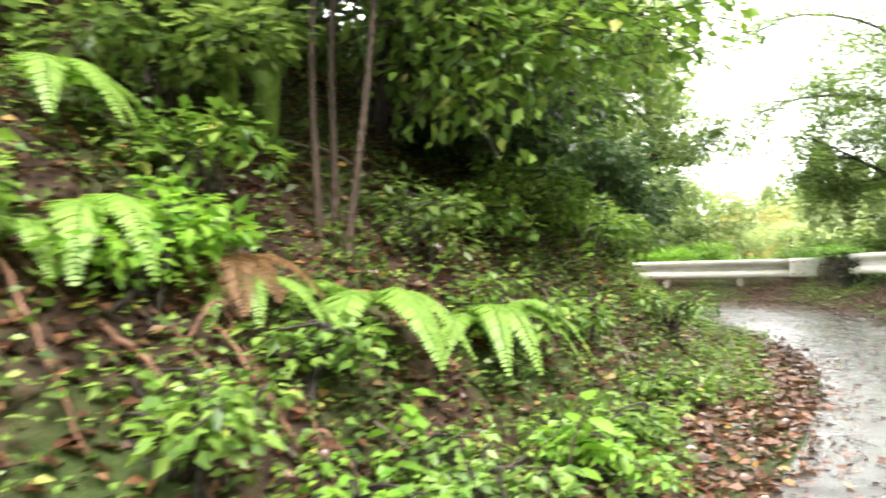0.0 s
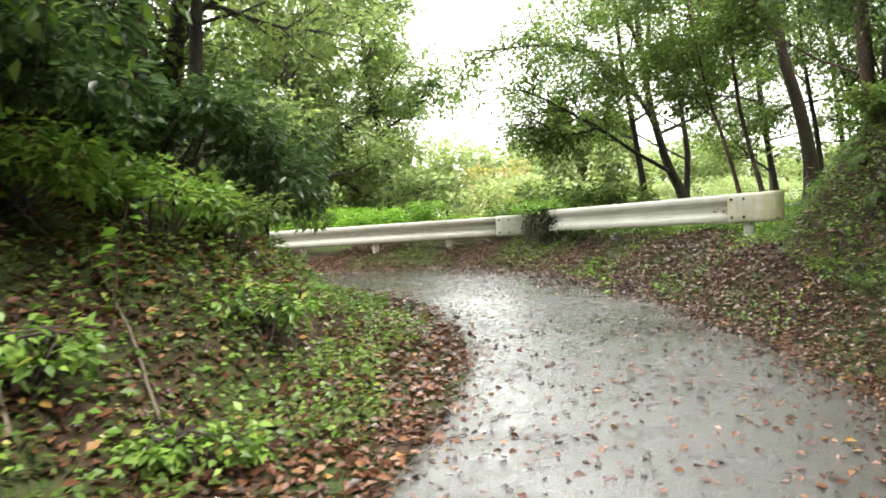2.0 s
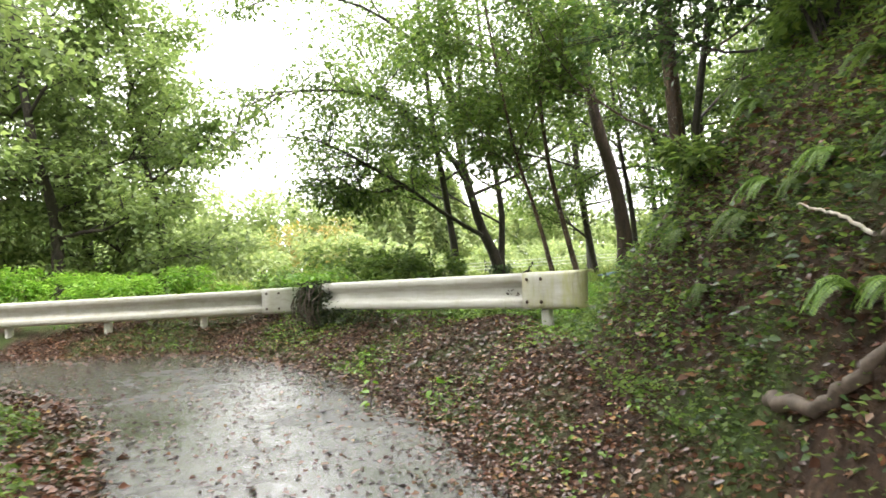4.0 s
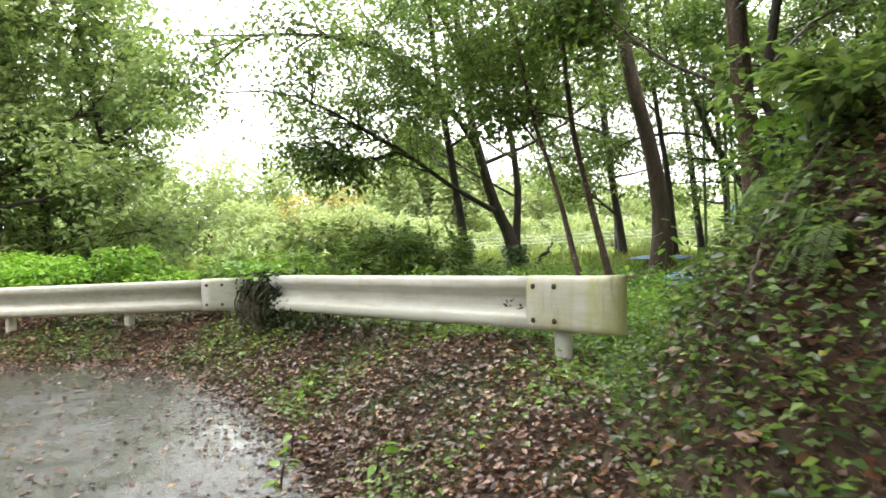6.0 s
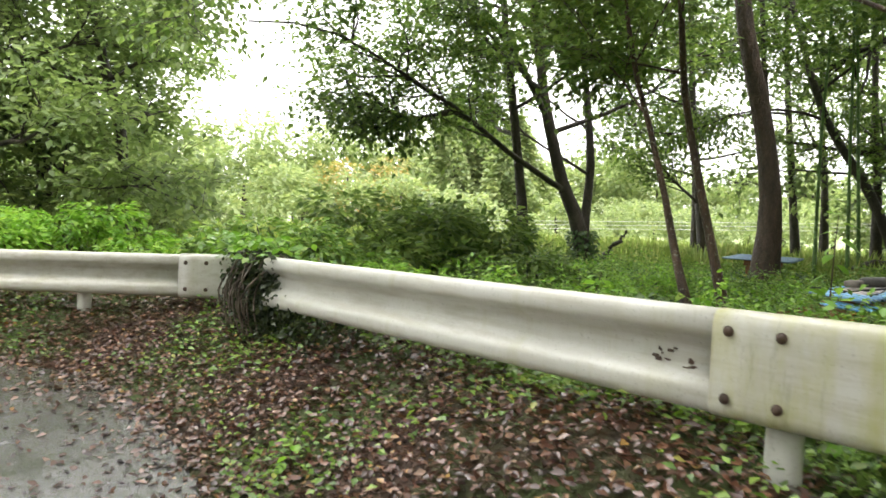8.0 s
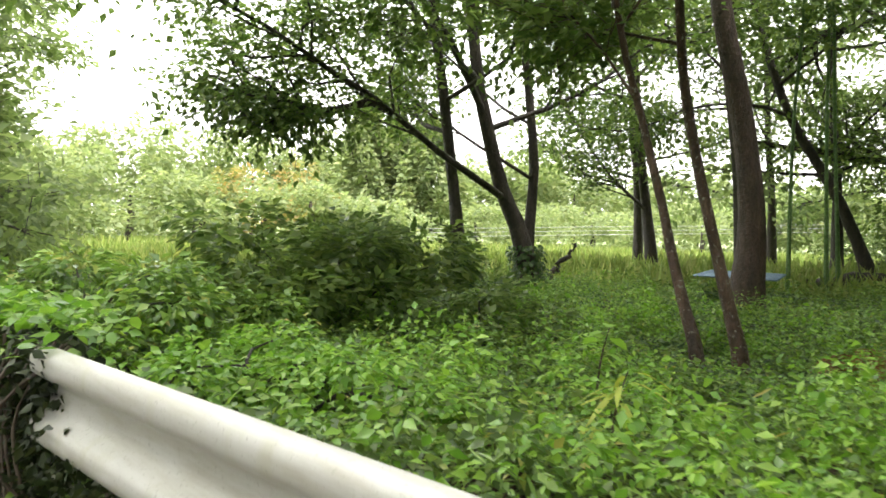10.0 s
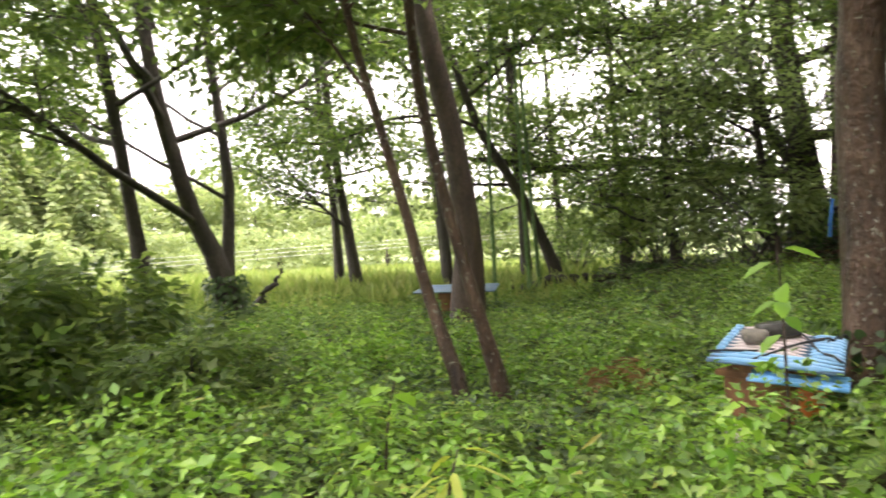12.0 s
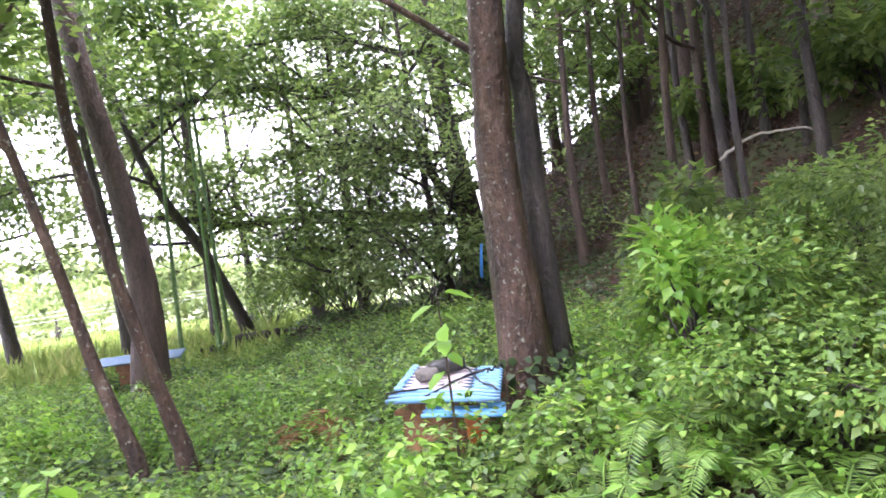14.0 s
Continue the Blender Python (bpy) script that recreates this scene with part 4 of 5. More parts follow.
bush("dark leafy undergrowth at the bank's corner", 2.1, 10.7, 1.4, 1.6, 1.6, 6000, 0.08, LEAF_TREE, 215)
bush("leafy shrub among brown twigs on the bank", -1.5, 4.2, 1.4, 1.0, 0.9, 2600, 0.08, LEAF_TREE, 216)
bush("leafy shrub overhanging the bank", -0.4, 6.0, 1.4, 1.2, 1.3, 4000, 0.09, LEAF_TREE, 217)
bush("leafy shrub high on the bank", -1.6, 5.8, 2.0, 1.6, 1.6, 5000, 0.09, LEAF_DARK, 218)
bush("dark leafy shrub on the slope", 13.4, 9.75, 1.2, 0.9, 1.3, 2400, 0.095, LEAF_TREE, 220)
bush("leafy weeds beside the twin-stemmed tree", 10.2, 9.6, 1.4, 1.0, 0.6, 7500, 0.038, LEAF_GROUND, 222)
bush("leafy weeds near the rail", 9.1, 9.0, 1.3, 0.9, 0.6, 6500, 0.04, LEAF_GROUND, 223)
bush("low weedy bush in the undergrowth", 10.0, 14.6, 1.2, 1.0, 0.6, 3000, 0.07, LEAF_TREE, 224)

for k, (x, y, w, h, n, leaf, fol) in enumerate([(0.6, 6.2, 0.9, 0.6, 1500, 0.065, LEAF_GROUND), (1.3, 6.8, 0.8, 0.6, 1500, 0.06, LEAF_GROUND), (1.7, 7.6, 0.9, 0.7, 1800, 0.06, LEAF_TREE), (0.9, 5.2, 0.5, 0.35, 500, 0.06, LEAF_GROUND), (1.9, 6.6, 0.6, 0.4, 700, 0.055, LEAF_GROUND), (0.3, 5.5, 0.6, 0.45, 700, 0.065, LEAF_GROUND), (0.4, 7.4, 1.2, 1.0, 2500, 0.075, LEAF_TREE), (-1.05, 3.75, 0.6, 0.5, 700, 0.075, LEAF_GROUND), (-1.0, 3.25, 0.5, 0.35, 450, 0.07, LEAF_BRIGHT), (-1.5, 2.6, 0.5, 0.4, 500, 0.075, LEAF_GROUND), (-0.1, 4.6, 0.6, 0.5, 700, 0.06, LEAF_TREE), (-1.35, 4.1, 0.7, 0.6, 700, 0.08, LEAF_TREE), (0.1, 3.3, 0.5, 0.3, 500, 0.05, LEAF_GROUND), (-0.45, 3.25, 0.5, 0.3, 450, 0.055, LEAF_GROUND)]):
    bush("small leafy shrub among fallen leaves on the bank", x, y, w, w, h, n, leaf, fol, 230 + k)
for k, (x, y, w, h) in enumerate([(19.5, 9.6, 2.2, 1.4), (21.5, 9.0, 2.4, 1.6), (24, 7.0, 4.0, 3.2), (24.5, 10, 4.0, 3.2), (27, 11.5, 4.5, 3.5), (20, 3.5, 3.0, 2.2), (25, 4.0, 4.5, 3.5), (14.6, 7.6, 1.4, 1.2), (16.6, 8.6, 1.3, 1.1)]):
    bush("dark shrub in the shade of the wooded slope", x, y, w, w, h, 2600, 0.11, LEAF_TREE, 240 + k)
tree("bank tree with bright leafy boughs hanging over the ferns", up_from([on_ground(-0.4, 6.0), (-0.35, 5.9, 3.2), (-0.3, 5.8, 4.2)], 6.5), 0.06, 1.7, 8, 0.35, seed=141, foliage=LEAF_GROUND, leaf=0.105, per_twig=12, spread=0.13,
     extra=[[(-0.35, 5.9, 2.9), (0.0, 5.2, 3.0), (0.35, 4.7, 2.75)], [(-0.3, 5.8, 3.3), (0.4, 5.4, 3.2), (1.1, 5.0, 2.9)]])

for k, (x, y, w, h, fol) in enumerate([(7.35, 7.15, 0.7, 0.5, LEAF_TREE), (7.9, 7.55, 0.7, 0.5, LEAF_GROUND), (7.6, 6.3, 0.8, 0.5, LEAF_TREE), (8.4, 7.9, 0.8, 0.5, LEAF_GROUND), (8.2, 6.8, 0.9, 0.6, LEAF_DARK)]):
    bush("leafy shrub on the steep bank", x, y, w, w, h, 1500, 0.055, fol, 270 + k)

for k, (x, y, w, h) in enumerate([(4.6, 20.6, 3.0, 2.6), (2.6, 20.6, 3.0, 2.8), (6.2, 21.6, 2.2, 1.8), (0.6, 19.6, 3.2, 2.8), (-1.8, 19.8, 3.4, 3.0)]):
    bush("leafy thicket under the roadside trees", x, y, w, w, h, 4500, 0.12, LEAF_SIDE, 280 + k)

for k, (x, y, w, h) in enumerate([(-0.25, 2.75, 0.6, 0.32), (0.3, 3.0, 0.55, 0.3), (-0.7, 2.6, 0.6, 0.35), (0.7, 3.6, 0.55, 0.3), (1.0, 4.2, 0.5, 0.28), (0.4, 4.5, 0.6, 0.4), (-1.0, 2.9, 0.6, 0.4), (1.5, 5.2, 0.5, 0.28)]):
    bush("low bright weeds on the leaf-strewn bank", x, y, w, w, h, 600, 0.055, LEAF_GROUND if k % 3 else LEAF_BRIGHT, 290 + k)

for k, (x, y, w, h) in enumerate([(17.6, 13.0, 2.2, 1.8), (19.0, 14.6, 2.6, 2.2), (20.6, 15.8, 2.8, 2.4), (22.3, 15.0, 3.0, 2.6), (21.6, 17.4, 2.8, 2.2), (20.8, 13.6, 2.8, 2.6), (24.0, 17.0, 3.2, 2.6)]):
    bush("dark thicket at the foot of the wooded slope", x, y, w, w, h, 3400, 0.09, LEAF_TREE if k % 3 else LEAF_SIDE, 310 + k)


# ---- ferns ----
def fern(label, x, y, count, length, seed, foliage=None, rise=0.9, name="fern", aim=None):
    """Arching fronds from one crown, each a midrib with narrow paired leaflets."""
    rng = np.random.default_rng(seed)
    z = ground_at(x, y)
    root = tagged(new(name), label, "fern")
    for k in range(count):
        a = (aim + (k - (count - 1) / 2) * 1.9 / count + rng.normal(0, 0.2)) if aim is not None else 2 * math.pi * k / count + rng.normal(0, 0.25)
        L = length * rng.uniform(0.75, 1.1)
        up = rise * rng.uniform(0.8, 1.15)
        u = np.linspace(0, 1, 30)
        out = L * (u * 0.85)
        rib = np.stack([x + np.cos(a) * out, y + np.sin(a) * out, z + L * (up * u - (up + 0.25) * u ** 2.3)], 1)
        v1, f1 = tube(rib, np.linspace(0.006, 0.002, 30), 4)
        d = unit(np.gradient(rib, axis=0))
        side = unit(np.cross(d, np.array([0, 0, 1.0])))
        nrm = np.cross(side, d)
        pu = np.linspace(0.12, 0.995, 46)
        i = np.minimum((pu * 29).astype(int), 28)
        p = rib[i] + (rib[i + 1] - rib[i]) * (pu * 29 - i)[:, None]
        w = L * 0.26 * np.minimum(1, 3.2 * pu) * (1 - pu) ** 0.7 + 0.012
        vs, fs = [], []
        for sg in (1, -1):
            way = side[i] * sg + d[i] * 0.35 + rng.normal(0, 0.06, (46, 3)) - np.array([0, 0, 0.15])
            v, f = leaves(p, way, nrm[i], w, L * (0.028 if foliage is None else 0.021), fold=0.1, droop=0.12, full=foliage is None)
            vs.append(v)
            fs.append(f)
        v2, f2 = join(list(zip(vs, fs)))
        v1t = np.vstack([f1[:, [0, 1, 2]], f1[:, [0, 2, 3]]])
        soup("frond", *join([(v1, v1t), (v2, f2)]), foliage or LEAF_FERN, root)
    return root


for k, (x, y, n, L, aim) in enumerate([(-0.31, 3.86, 6, 0.72, -1.3), (0.25, 4.36, 6, 0.68, -1.0), (-1.21, 3.03, 4, 0.6, -0.5), (-1.64, 3.48, 4, 0.6, -0.4), (-0.74, 3.42, 3, 0.5, -1.1), (-1.35, 2.75, 3, 0.5, -0.6)]):
    fern("bright green fern arching from the bank", x, y, n, L, 400 + k, aim=aim, rise=0.85)
for k, (x, y, n, L) in enumerate([(9.7, 10.5, 8, 0.75), (10.1, 10.2, 8, 0.8), (9.3, 10.2, 7, 0.7), (10.7, 10.5, 8, 0.75), (10.6, 10.0, 7, 0.7), (9.0, 9.5, 7, 0.7), (9.7, 9.7, 8, 0.75), (10.0, 10.7, 7, 0.6), (9.4, 9.9, 7, 0.65), (10.4, 10.3, 7, 0.65), (9.9, 10.0, 7, 0.7), (10.2, 9.8, 7, 0.65), (9.5, 10.6, 6, 0.6)]):
    fern("green fern in the weeds beside the tree", x, y, n, L * 0.6, 420 + k, LEAF_GROUND if k % 2 else LEAF_FERN, rise=1.5)
rng_bank = np.random.default_rng(439)
spots = [(x, y) for x, y in zip(rng_bank.uniform(5.6, 9.5, 400), rng_bank.uniform(3.2, 8.6, 400)) if 0.25 < side_of(np.array([x]), np.array([y]), TOE)[0] < 2.1][:60]
for k, (x, y) in enumerate(spots):
    fern("green fern hanging on the bank", x, y, 5 + k % 3, rng_bank.uniform(0.18, 0.32), 440 + k, (LEAF_TREE, LEAF_TREE, LEAF_GROUND)[k % 3], 1.0, aim=2.4)
fern("withered orange fern in the weeds", 11.65, 12.45, 9, 0.55, 460, DEAD_FERN, 1.5)
fern("withered brown fern on the bank", -0.85, 3.5, 5, 0.6, 461, DEAD_FERN, 0.5, aim=-1.0)
fern("yellowing withered fern in the weeds", 9.4, 14.3, 6, 0.4, 462, LEAF_GOLD, 0.7)


# ---- the vine on the rail joint ----
def vine():
    rng = np.random.default_rng(500)
    root = tagged(new("vine"), "dark tangled vine smothering the rail joint", "vine")
    n = 8000
    t = rng.uniform(0, 1, n)
    c = np.stack([6.50 + 0.14 * t + rng.normal(0, 0.06, n), 12.88 - 0.6 * t + rng.normal(0, 0.07, n), 0.95 + rng.beta(1.3, 1.3, n) * 0.62], 1)
    # lower dark leaves stand in for the shadowy mass beneath the rail
    low = rng.uniform(0, 1, n) < 0.3
    c[low] += np.stack([0.16 * t[low], -0.9 * t[low], -0.12 - 0.22 * t[low]], 1)
    size = rng.uniform(0.03, 0.06, n)
    soup("foliage", *leaves(c, rand_dirs(rng, n, 0.8) + np.array([0, 0, -0.6]), rand_dirs(rng, n, 0.6), size, size * 0.6), LEAF_VINE, root)
    m = 380
    t = rng.uniform(0, 1, m)
    c = np.stack([6.40 + 0.25 * t + rng.normal(0, 0.1, m), 13.3 - 0.95 * t + rng.normal(0, 0.12, m), 1.5 + rng.uniform(0, 0.16, m)], 1)
    size = rng.uniform(0.05, 0.08, m)
    tagged(soup("fresh_growth", *leaves(c, rand_dirs(rng, m, 0.4), rand_up(rng, m, 0.5), size, size * 0.7, full=True), LEAF_BRIGHT, root), kind="stuff")
    for k in range(26):
        u = rng.uniform(0, 1)
        x, y = 6.48 + 0.14 * u, 12.88 - 0.6 * u
        pts = [(x - 0.08 + rng.normal(0, 0.05), y + rng.normal(0, 0.08), 0.85), (x - 0.12 + rng.normal(0, 0.04), y + rng.normal(0, 0.1), 1.25), (x + rng.normal(0, 0.06), y + rng.normal(0, 0.1), 1.55)]
        soup("tendril", *tube(curve_through(pts, 9), 0.006, 5), STICK, root)


vine()


# ---- sheet-covered boxes in the wood ----
def hive(label, corners, two_tone=True):
    """A wooden box on legs under a corrugated sheet: corners run near-left, near-right, far-right, far-left."""
    a, b, c, d = [Vector(q) for q in corners]
    mid = (a + b + c + d) / 4
    root = tagged(new("hive_box"), label, "beehive")
    waves = 11

    def point(u, v, lift=0.0):
        """A point of the sheet: u across from near-left to near-right, v from the near edge to the far one."""
        return a.lerp(b, u).lerp(d.lerp(c, u), v) + Vector((0, 0, 0.014 * math.sin(v * 2 * math.pi * waves) + lift))

    def sheet(name, u0, u1, v0, v1, lift, material, note):
        bm = bmesh.new()
        n = int(150 * (v1 - v0)) + 4
        rows = [[bm.verts.new(point(u0 + (u1 - u0) * q / 5, v0 + (v1 - v0) * k / n, lift)) for q in range(6)] for k in range(n + 1)]
        for p, q in zip(rows[:-1], rows[1:]):
            for k in range(5):
                bm.faces.new((p[k], p[k + 1], q[k + 1], q[k])).smooth = True
        bmesh.ops.recalc_face_normals(bm, faces=bm.faces[:])
        bmesh.ops.solidify(bm, geom=bm.faces[:], thickness=0.003)
        part(name, bm, material, root, note)

    # two-tone roof: sheet coloured dark for shaded, dirty troughs between the ridges
    sheet("roof_sheet", 0, 1, 0, 1, 0, SHADED_GRIMY_BLUE if two_tone else PALE_SHEET, "blue corrugated metal sheet, darkened for trough shade and grime" if two_tone else "pale blue corrugated metal sheet")

    def ridge(u0, u1, v, material, note):
        line = np.array([point(u0 + (u1 - u0) * k / 5, v, 0.0) for k in range(6)])
        tagged(smooth(soup("ridge", *tube(line, [0.004, 0.017, 0.017, 0.017, 0.017, 0.004], 10), material, root)), note)

    if two_tone:
        for k in range(waves):
            v = (k + 0.25) / waves
            if v < 0.27:
                ridge(0.0, 1.0, v, LIGHT_BLUE, "blue painted ridge of the sheet")
                continue
            ridge(0.0, 0.08, v, LIGHT_BLUE, "blue painted ridge of the sheet")
            ridge(0.08, 0.72, v, BARE, "faded pinkish-white ridge of the sheet")
            ridge(0.74, 1.0, v, LIGHT_BLUE, "blue painted ridge of the sheet")
        sheet("lower_sheet", 0.34, 1.03, -0.09, 0.22, -0.05, BLUE, "blue corrugated sheet under the upper one")
        for p, q in (((0.36, 0.06), (0.86, 0.74)), ((0.02, 0.02), (0.84, 0.66)), ((0.55, 0.98), (0.98, 0.10)), ((0.86, 0.72), (1.0, 0.98))):
            line = np.array([point(p[0] + (q[0] - p[0]) * k / 8, p[1] + (q[1] - p[1]) * k / 8, 0.036) for k in range(9)])
            tagged(smooth(soup("cord", *tube(line, 0.006, 6), CORD, root)), "black cord tied over the sheet")
    g = ground_at(mid.x, mid.y)
    turn = Matrix.Rotation(math.atan2((b - a).y, (b - a).x), 4, "Z")
    top = min(q.z for q in (a, b, c, d)) - 0.06
    foot = g + 0.12
    part("body", box_bm((0.40, 0.40, top - foot - 0.03), (mid.x, mid.y, (foot + top - 0.03) / 2), 0.008, turn), HIVE_WOOD, root, "brown weathered wooden box")
    part("lid", box_bm((0.46, 0.46, 0.03), (mid.x, mid.y, top - 0.015), 0.005, turn), HIVE_WOOD, root, "wooden lid board")
    part("entrance", box_bm((0.16, 0.02, 0.03), Vector((mid.x, mid.y, foot + 0.05)) + turn @ Vector((0, -0.205, 0)), 0.004, turn), CORD, root, "dark entrance slot")
    for sx in (-0.17, 0.17):
        for sy in (-0.17, 0.17):
            q = turn @ Vector((sx, sy, 0))
            part("leg", box_bm((0.05, 0.05, foot - g + 0.12), (mid.x + q.x, mid.y + q.y, (foot + g - 0.12) / 2 + 0.004), 0.006, turn), HIVE_WOOD, root)
    for k in (0.2, 0.8):
        q = point(0.5, k)
        h = q.z - 0.013 - top
        if h > 0.01:
            part("batten", box_bm((0.42, 0.05, h), (q.x, q.y, top + h / 2), 0.004, turn), HIVE_WOOD, root)
    return point


on_sheet = hive("wooden beehive box under blue and faded corrugated sheets", [(10.66, 11.58, 1.38), (10.48, 10.95, 1.38), (11.13, 11.01, 1.44), (11.55, 11.64, 1.445)])
# the second, dark lump is added in place of a shadowed gap
for size, u, v, turn_z, label in (((0.20, 0.13, 0.06), 0.30, 0.46, 20, "flat weathered stone weighing down the sheet"), ((0.12, 0.22, 0.08), 0.46, 0.66, 32, "dark lump standing in for the shadowed gap beside the stone")):
    bm = bmesh.new()
    bmesh.ops.create_icosphere(bm, subdivisions=3, radius=0.5)
    rng_stone = np.random.default_rng(int(size[0] * 100))
    for vert in bm.verts:
        q = vert.co
        for axis in range(3):
            q[axis] = 0.5 * math.copysign(abs(q[axis] * 2) ** 0.45, q[axis]) * (1 + rng_stone.normal(0, 0.02))
        vert.co = Vector((q.x * size[0], q.y * size[1], q.z * size[2]))
    for face in bm.faces:
        face.smooth = True
    stone = tagged(part("stone", bm, BLOCK if v < 0.6 else GAP_SHADOW, None), label, "stone")
    at = on_sheet(u, v)
    at.z = on_sheet(u, 0.5).z + 0.036 + (v - 0.5) * 0.06 + size[2] / 2
    stone.matrix_world = Matrix.Translation(at) @ Matrix.Rotation(radians(turn_z), 4, "Z") @ Matrix.Rotation(radians(-4), 4, "X")
hive("wooden beehive box under a pale blue sheet behind a trunk", [(14.2, 16.1, 1.40), (14.65, 15.2, 1.40), (15.2, 15.45, 1.45), (14.8, 16.3, 1.45)], two_tone=False)
z = ground_at(10.62, 11.1)
ob = smooth(soup("orange_pot", *tube([(10.62, 11.1, z + 0.09), (10.62, 11.1, z + 0.10), (10.62, 11.1, z + 0.27), (10.62, 11.1, z + 0.27), (10.62, 11.1, z + 0.2)], [0.001, 0.05, 0.065, 0.058, 0.045], 16), ORANGE))
tagged(ob, "small orange plastic pot beside the beehive", "pot")
bm = bmesh.new()
bmesh.ops.create_icosphere(bm, subdivisions=3, radius=0.09, matrix=Matrix.Translation((10.55, 11.42, ground_at(10.55, 11.42) + 0.07)) @ Matrix.Rotation(radians(25), 4, "Y") @ Matrix.Diagonal((0.7, 0.6, 1.15, 1)))
for face in bm.faces:
    face.smooth = True
tagged(part("stone", bm, BARE, None), "pale pinkish stone propped against the beehive", "stone")


# ---- sticks, roots, tape, bamboo, wires ----
def stick(label, pts, r, material, name="branch", category="branch"):
    line = curve_through(pts, 24)
    rng = np.random.default_rng(len(label))
    line += rng.normal(0, r * 0.35, line.shape)
    return tagged(smooth(soup(name, *tube(line, np.linspace(r, r * 0.45, 24), 9, 0.06, rng), material)), label, category)


def lie(points, lift):
    return [(x, y, ground_at(x, y) + lift + dz) for x, y, dz in points]


stick("bare crooked root lying along the bank", lie([(6.06, 5.62, 0.0), (5.96, 5.40, 0.05), (5.92, 5.22, 0.06), (5.90, 5.05, 0.13), (5.86, 4.85, 0.12), (5.82, 4.6, 0.10), (5.86, 4.3, 0.02)], 0.02), 0.036, STICK, "root", "root")
stick("thin bare root curling down the bank", lie([(6.18, 5.04, 0.06), (6.05, 5.02, 0.10), (5.98, 5.02, 0.10), (5.92, 4.9, 0.12)], 0.02), 0.012, STICK, "root", "root")
stick("dead branch jutting from the bank", lie([(6.16, 5.16, 0.08), (6.17, 5.02, 0.12), (6.2, 4.85, 0.14), (6.3, 4.5, 0.05)], 0.03), 0.016, STICK)
stick("pale dead twig poking from the bank", lie([(6.17, 5.19, 0.1), (6.32, 5.45, 0.12), (6.5, 5.75, 0.12)], 0.02), 0.010, STICK_PALE)
stick("thin dead branch lying down the bank", lie([(7.2, 7.0, 0.05), (6.95, 7.05, 0.1), (6.75, 7.05, 0.06)], 0.02), 0.010, STICK)
rng_root = np.random.default_rng(640)
for k in range(16):
    x, y = rng_root.uniform(-1.5, -0.3), rng_root.uniform(2.5, 3.6)
    dx, dy = rng_root.uniform(0.15, 0.5), rng_root.uniform(-0.35, 0.25)
    stick("brown root hanging out of the bank", lie([(x, y, 0.0), (x + dx * 0.4, y + dy * 0.5, rng_root.uniform(0.04, 0.14)), (x + dx, y + dy, 0.03)], 0.01), rng_root.uniform(0.006, 0.014), ROOT_BROWN, "root", "root")
stick("dark broken branch propped against the forked tree", [(13.45, 18.35, 1.0), (13.7, 18.25, 1.35), (13.95, 18.1, 1.72)], 0.06, BARK)
stick("fallen log at the edge of the wood", [(16.75, 16.2, 1.18), (17.1, 15.7, 1.35), (17.4, 15.2, 1.4), (18.2, 14.6, 1.35)], 0.09, BARK)
stick("bleached bare branch on the slope", [(14.84, 9.13, 2.82), (14.80, 8.9, 2.98), (14.74, 8.7, 3.02), (14.64, 8.25, 2.97), (15.3, 7.95, 2.7)], 0.018, STICK_PALE)
for k, (p, q) in enumerate([((-0.2, 3.3), (0.5, 3.0)), ((-0.6, 2.9), (0.1, 2.6)), ((0.9, 4.9), (0.55, 5.6)), ((1.4, 5.4), (1.0, 6.2)), ((-0.9, 4.7), (-0.2, 5.0)), ((0.2, 6.3), (0.9, 6.1))]):
    stick("brown dead twig fallen on the bank", [(*p, ground_at(*p) + 0.03), ((p[0] + q[0]) / 2, (p[1] + q[1]) / 2 + 0.05, ground_at((p[0] + q[0]) / 2, (p[1] + q[1]) / 2) + 0.10), (*q, ground_at(*q) + 0.04)], 0.011, STICK)
tape = curve_through([(11.30, 11.08, 2.17), (11.28, 11.09, 2.06), (11.31, 11.10, 1.97)], 10)
v = np.concatenate([tape + (-0.009, 0.007, 0), tape + (0.009, -0.007, 0.0)])
f = [(k, k + 1, k + 11, k + 10) for k in range(9)]
ob = tagged(soup("tape_strip", v, f, TAPE), "blue plastic tape tied to the trunk", "tape")
for k, (p0, p1, p2) in enumerate([((16.66, 15.61, 1.0), (16.51, 15.7, 3.45), (16.08, 15.57, 5.38)), ((16.33, 16.19, 1.0), (16.24, 16.16, 3.47), (15.9, 15.86, 5.39)), ((16.5, 15.7, 1.0), (16.4, 15.75, 3.4), (16.2, 15.7, 5.4))]):
    p0 = (p0[0], p0[1], ground_at(p0[0], p0[1]) - 0.1)
    tree("slender green bamboo cane", [p0, p1, p2, (p2[0] - 0.5, p2[1], 7.2)], 0.03, 0.9, 10, 0.5, seed=600 + k, bark=BAMBOO, leaf=0.13, per_twig=10, subs=4, twigs=3, name="bamboo", r1=0.5)
for k, dz in enumerate((0.0, 0.25, 0.5)):
    stick("thin wire strung across the meadow", [(-8, 45 + dz, 1.2 + dz * 0.6), (8.54, 40.0 + dz, 1.0 + dz * 0.6), (27.5, 31.7 + dz, 1.7 + dz * 0.6), (45, 25, 2.4 + dz * 0.6)], 0.012, WIRE, "wire", "wire")


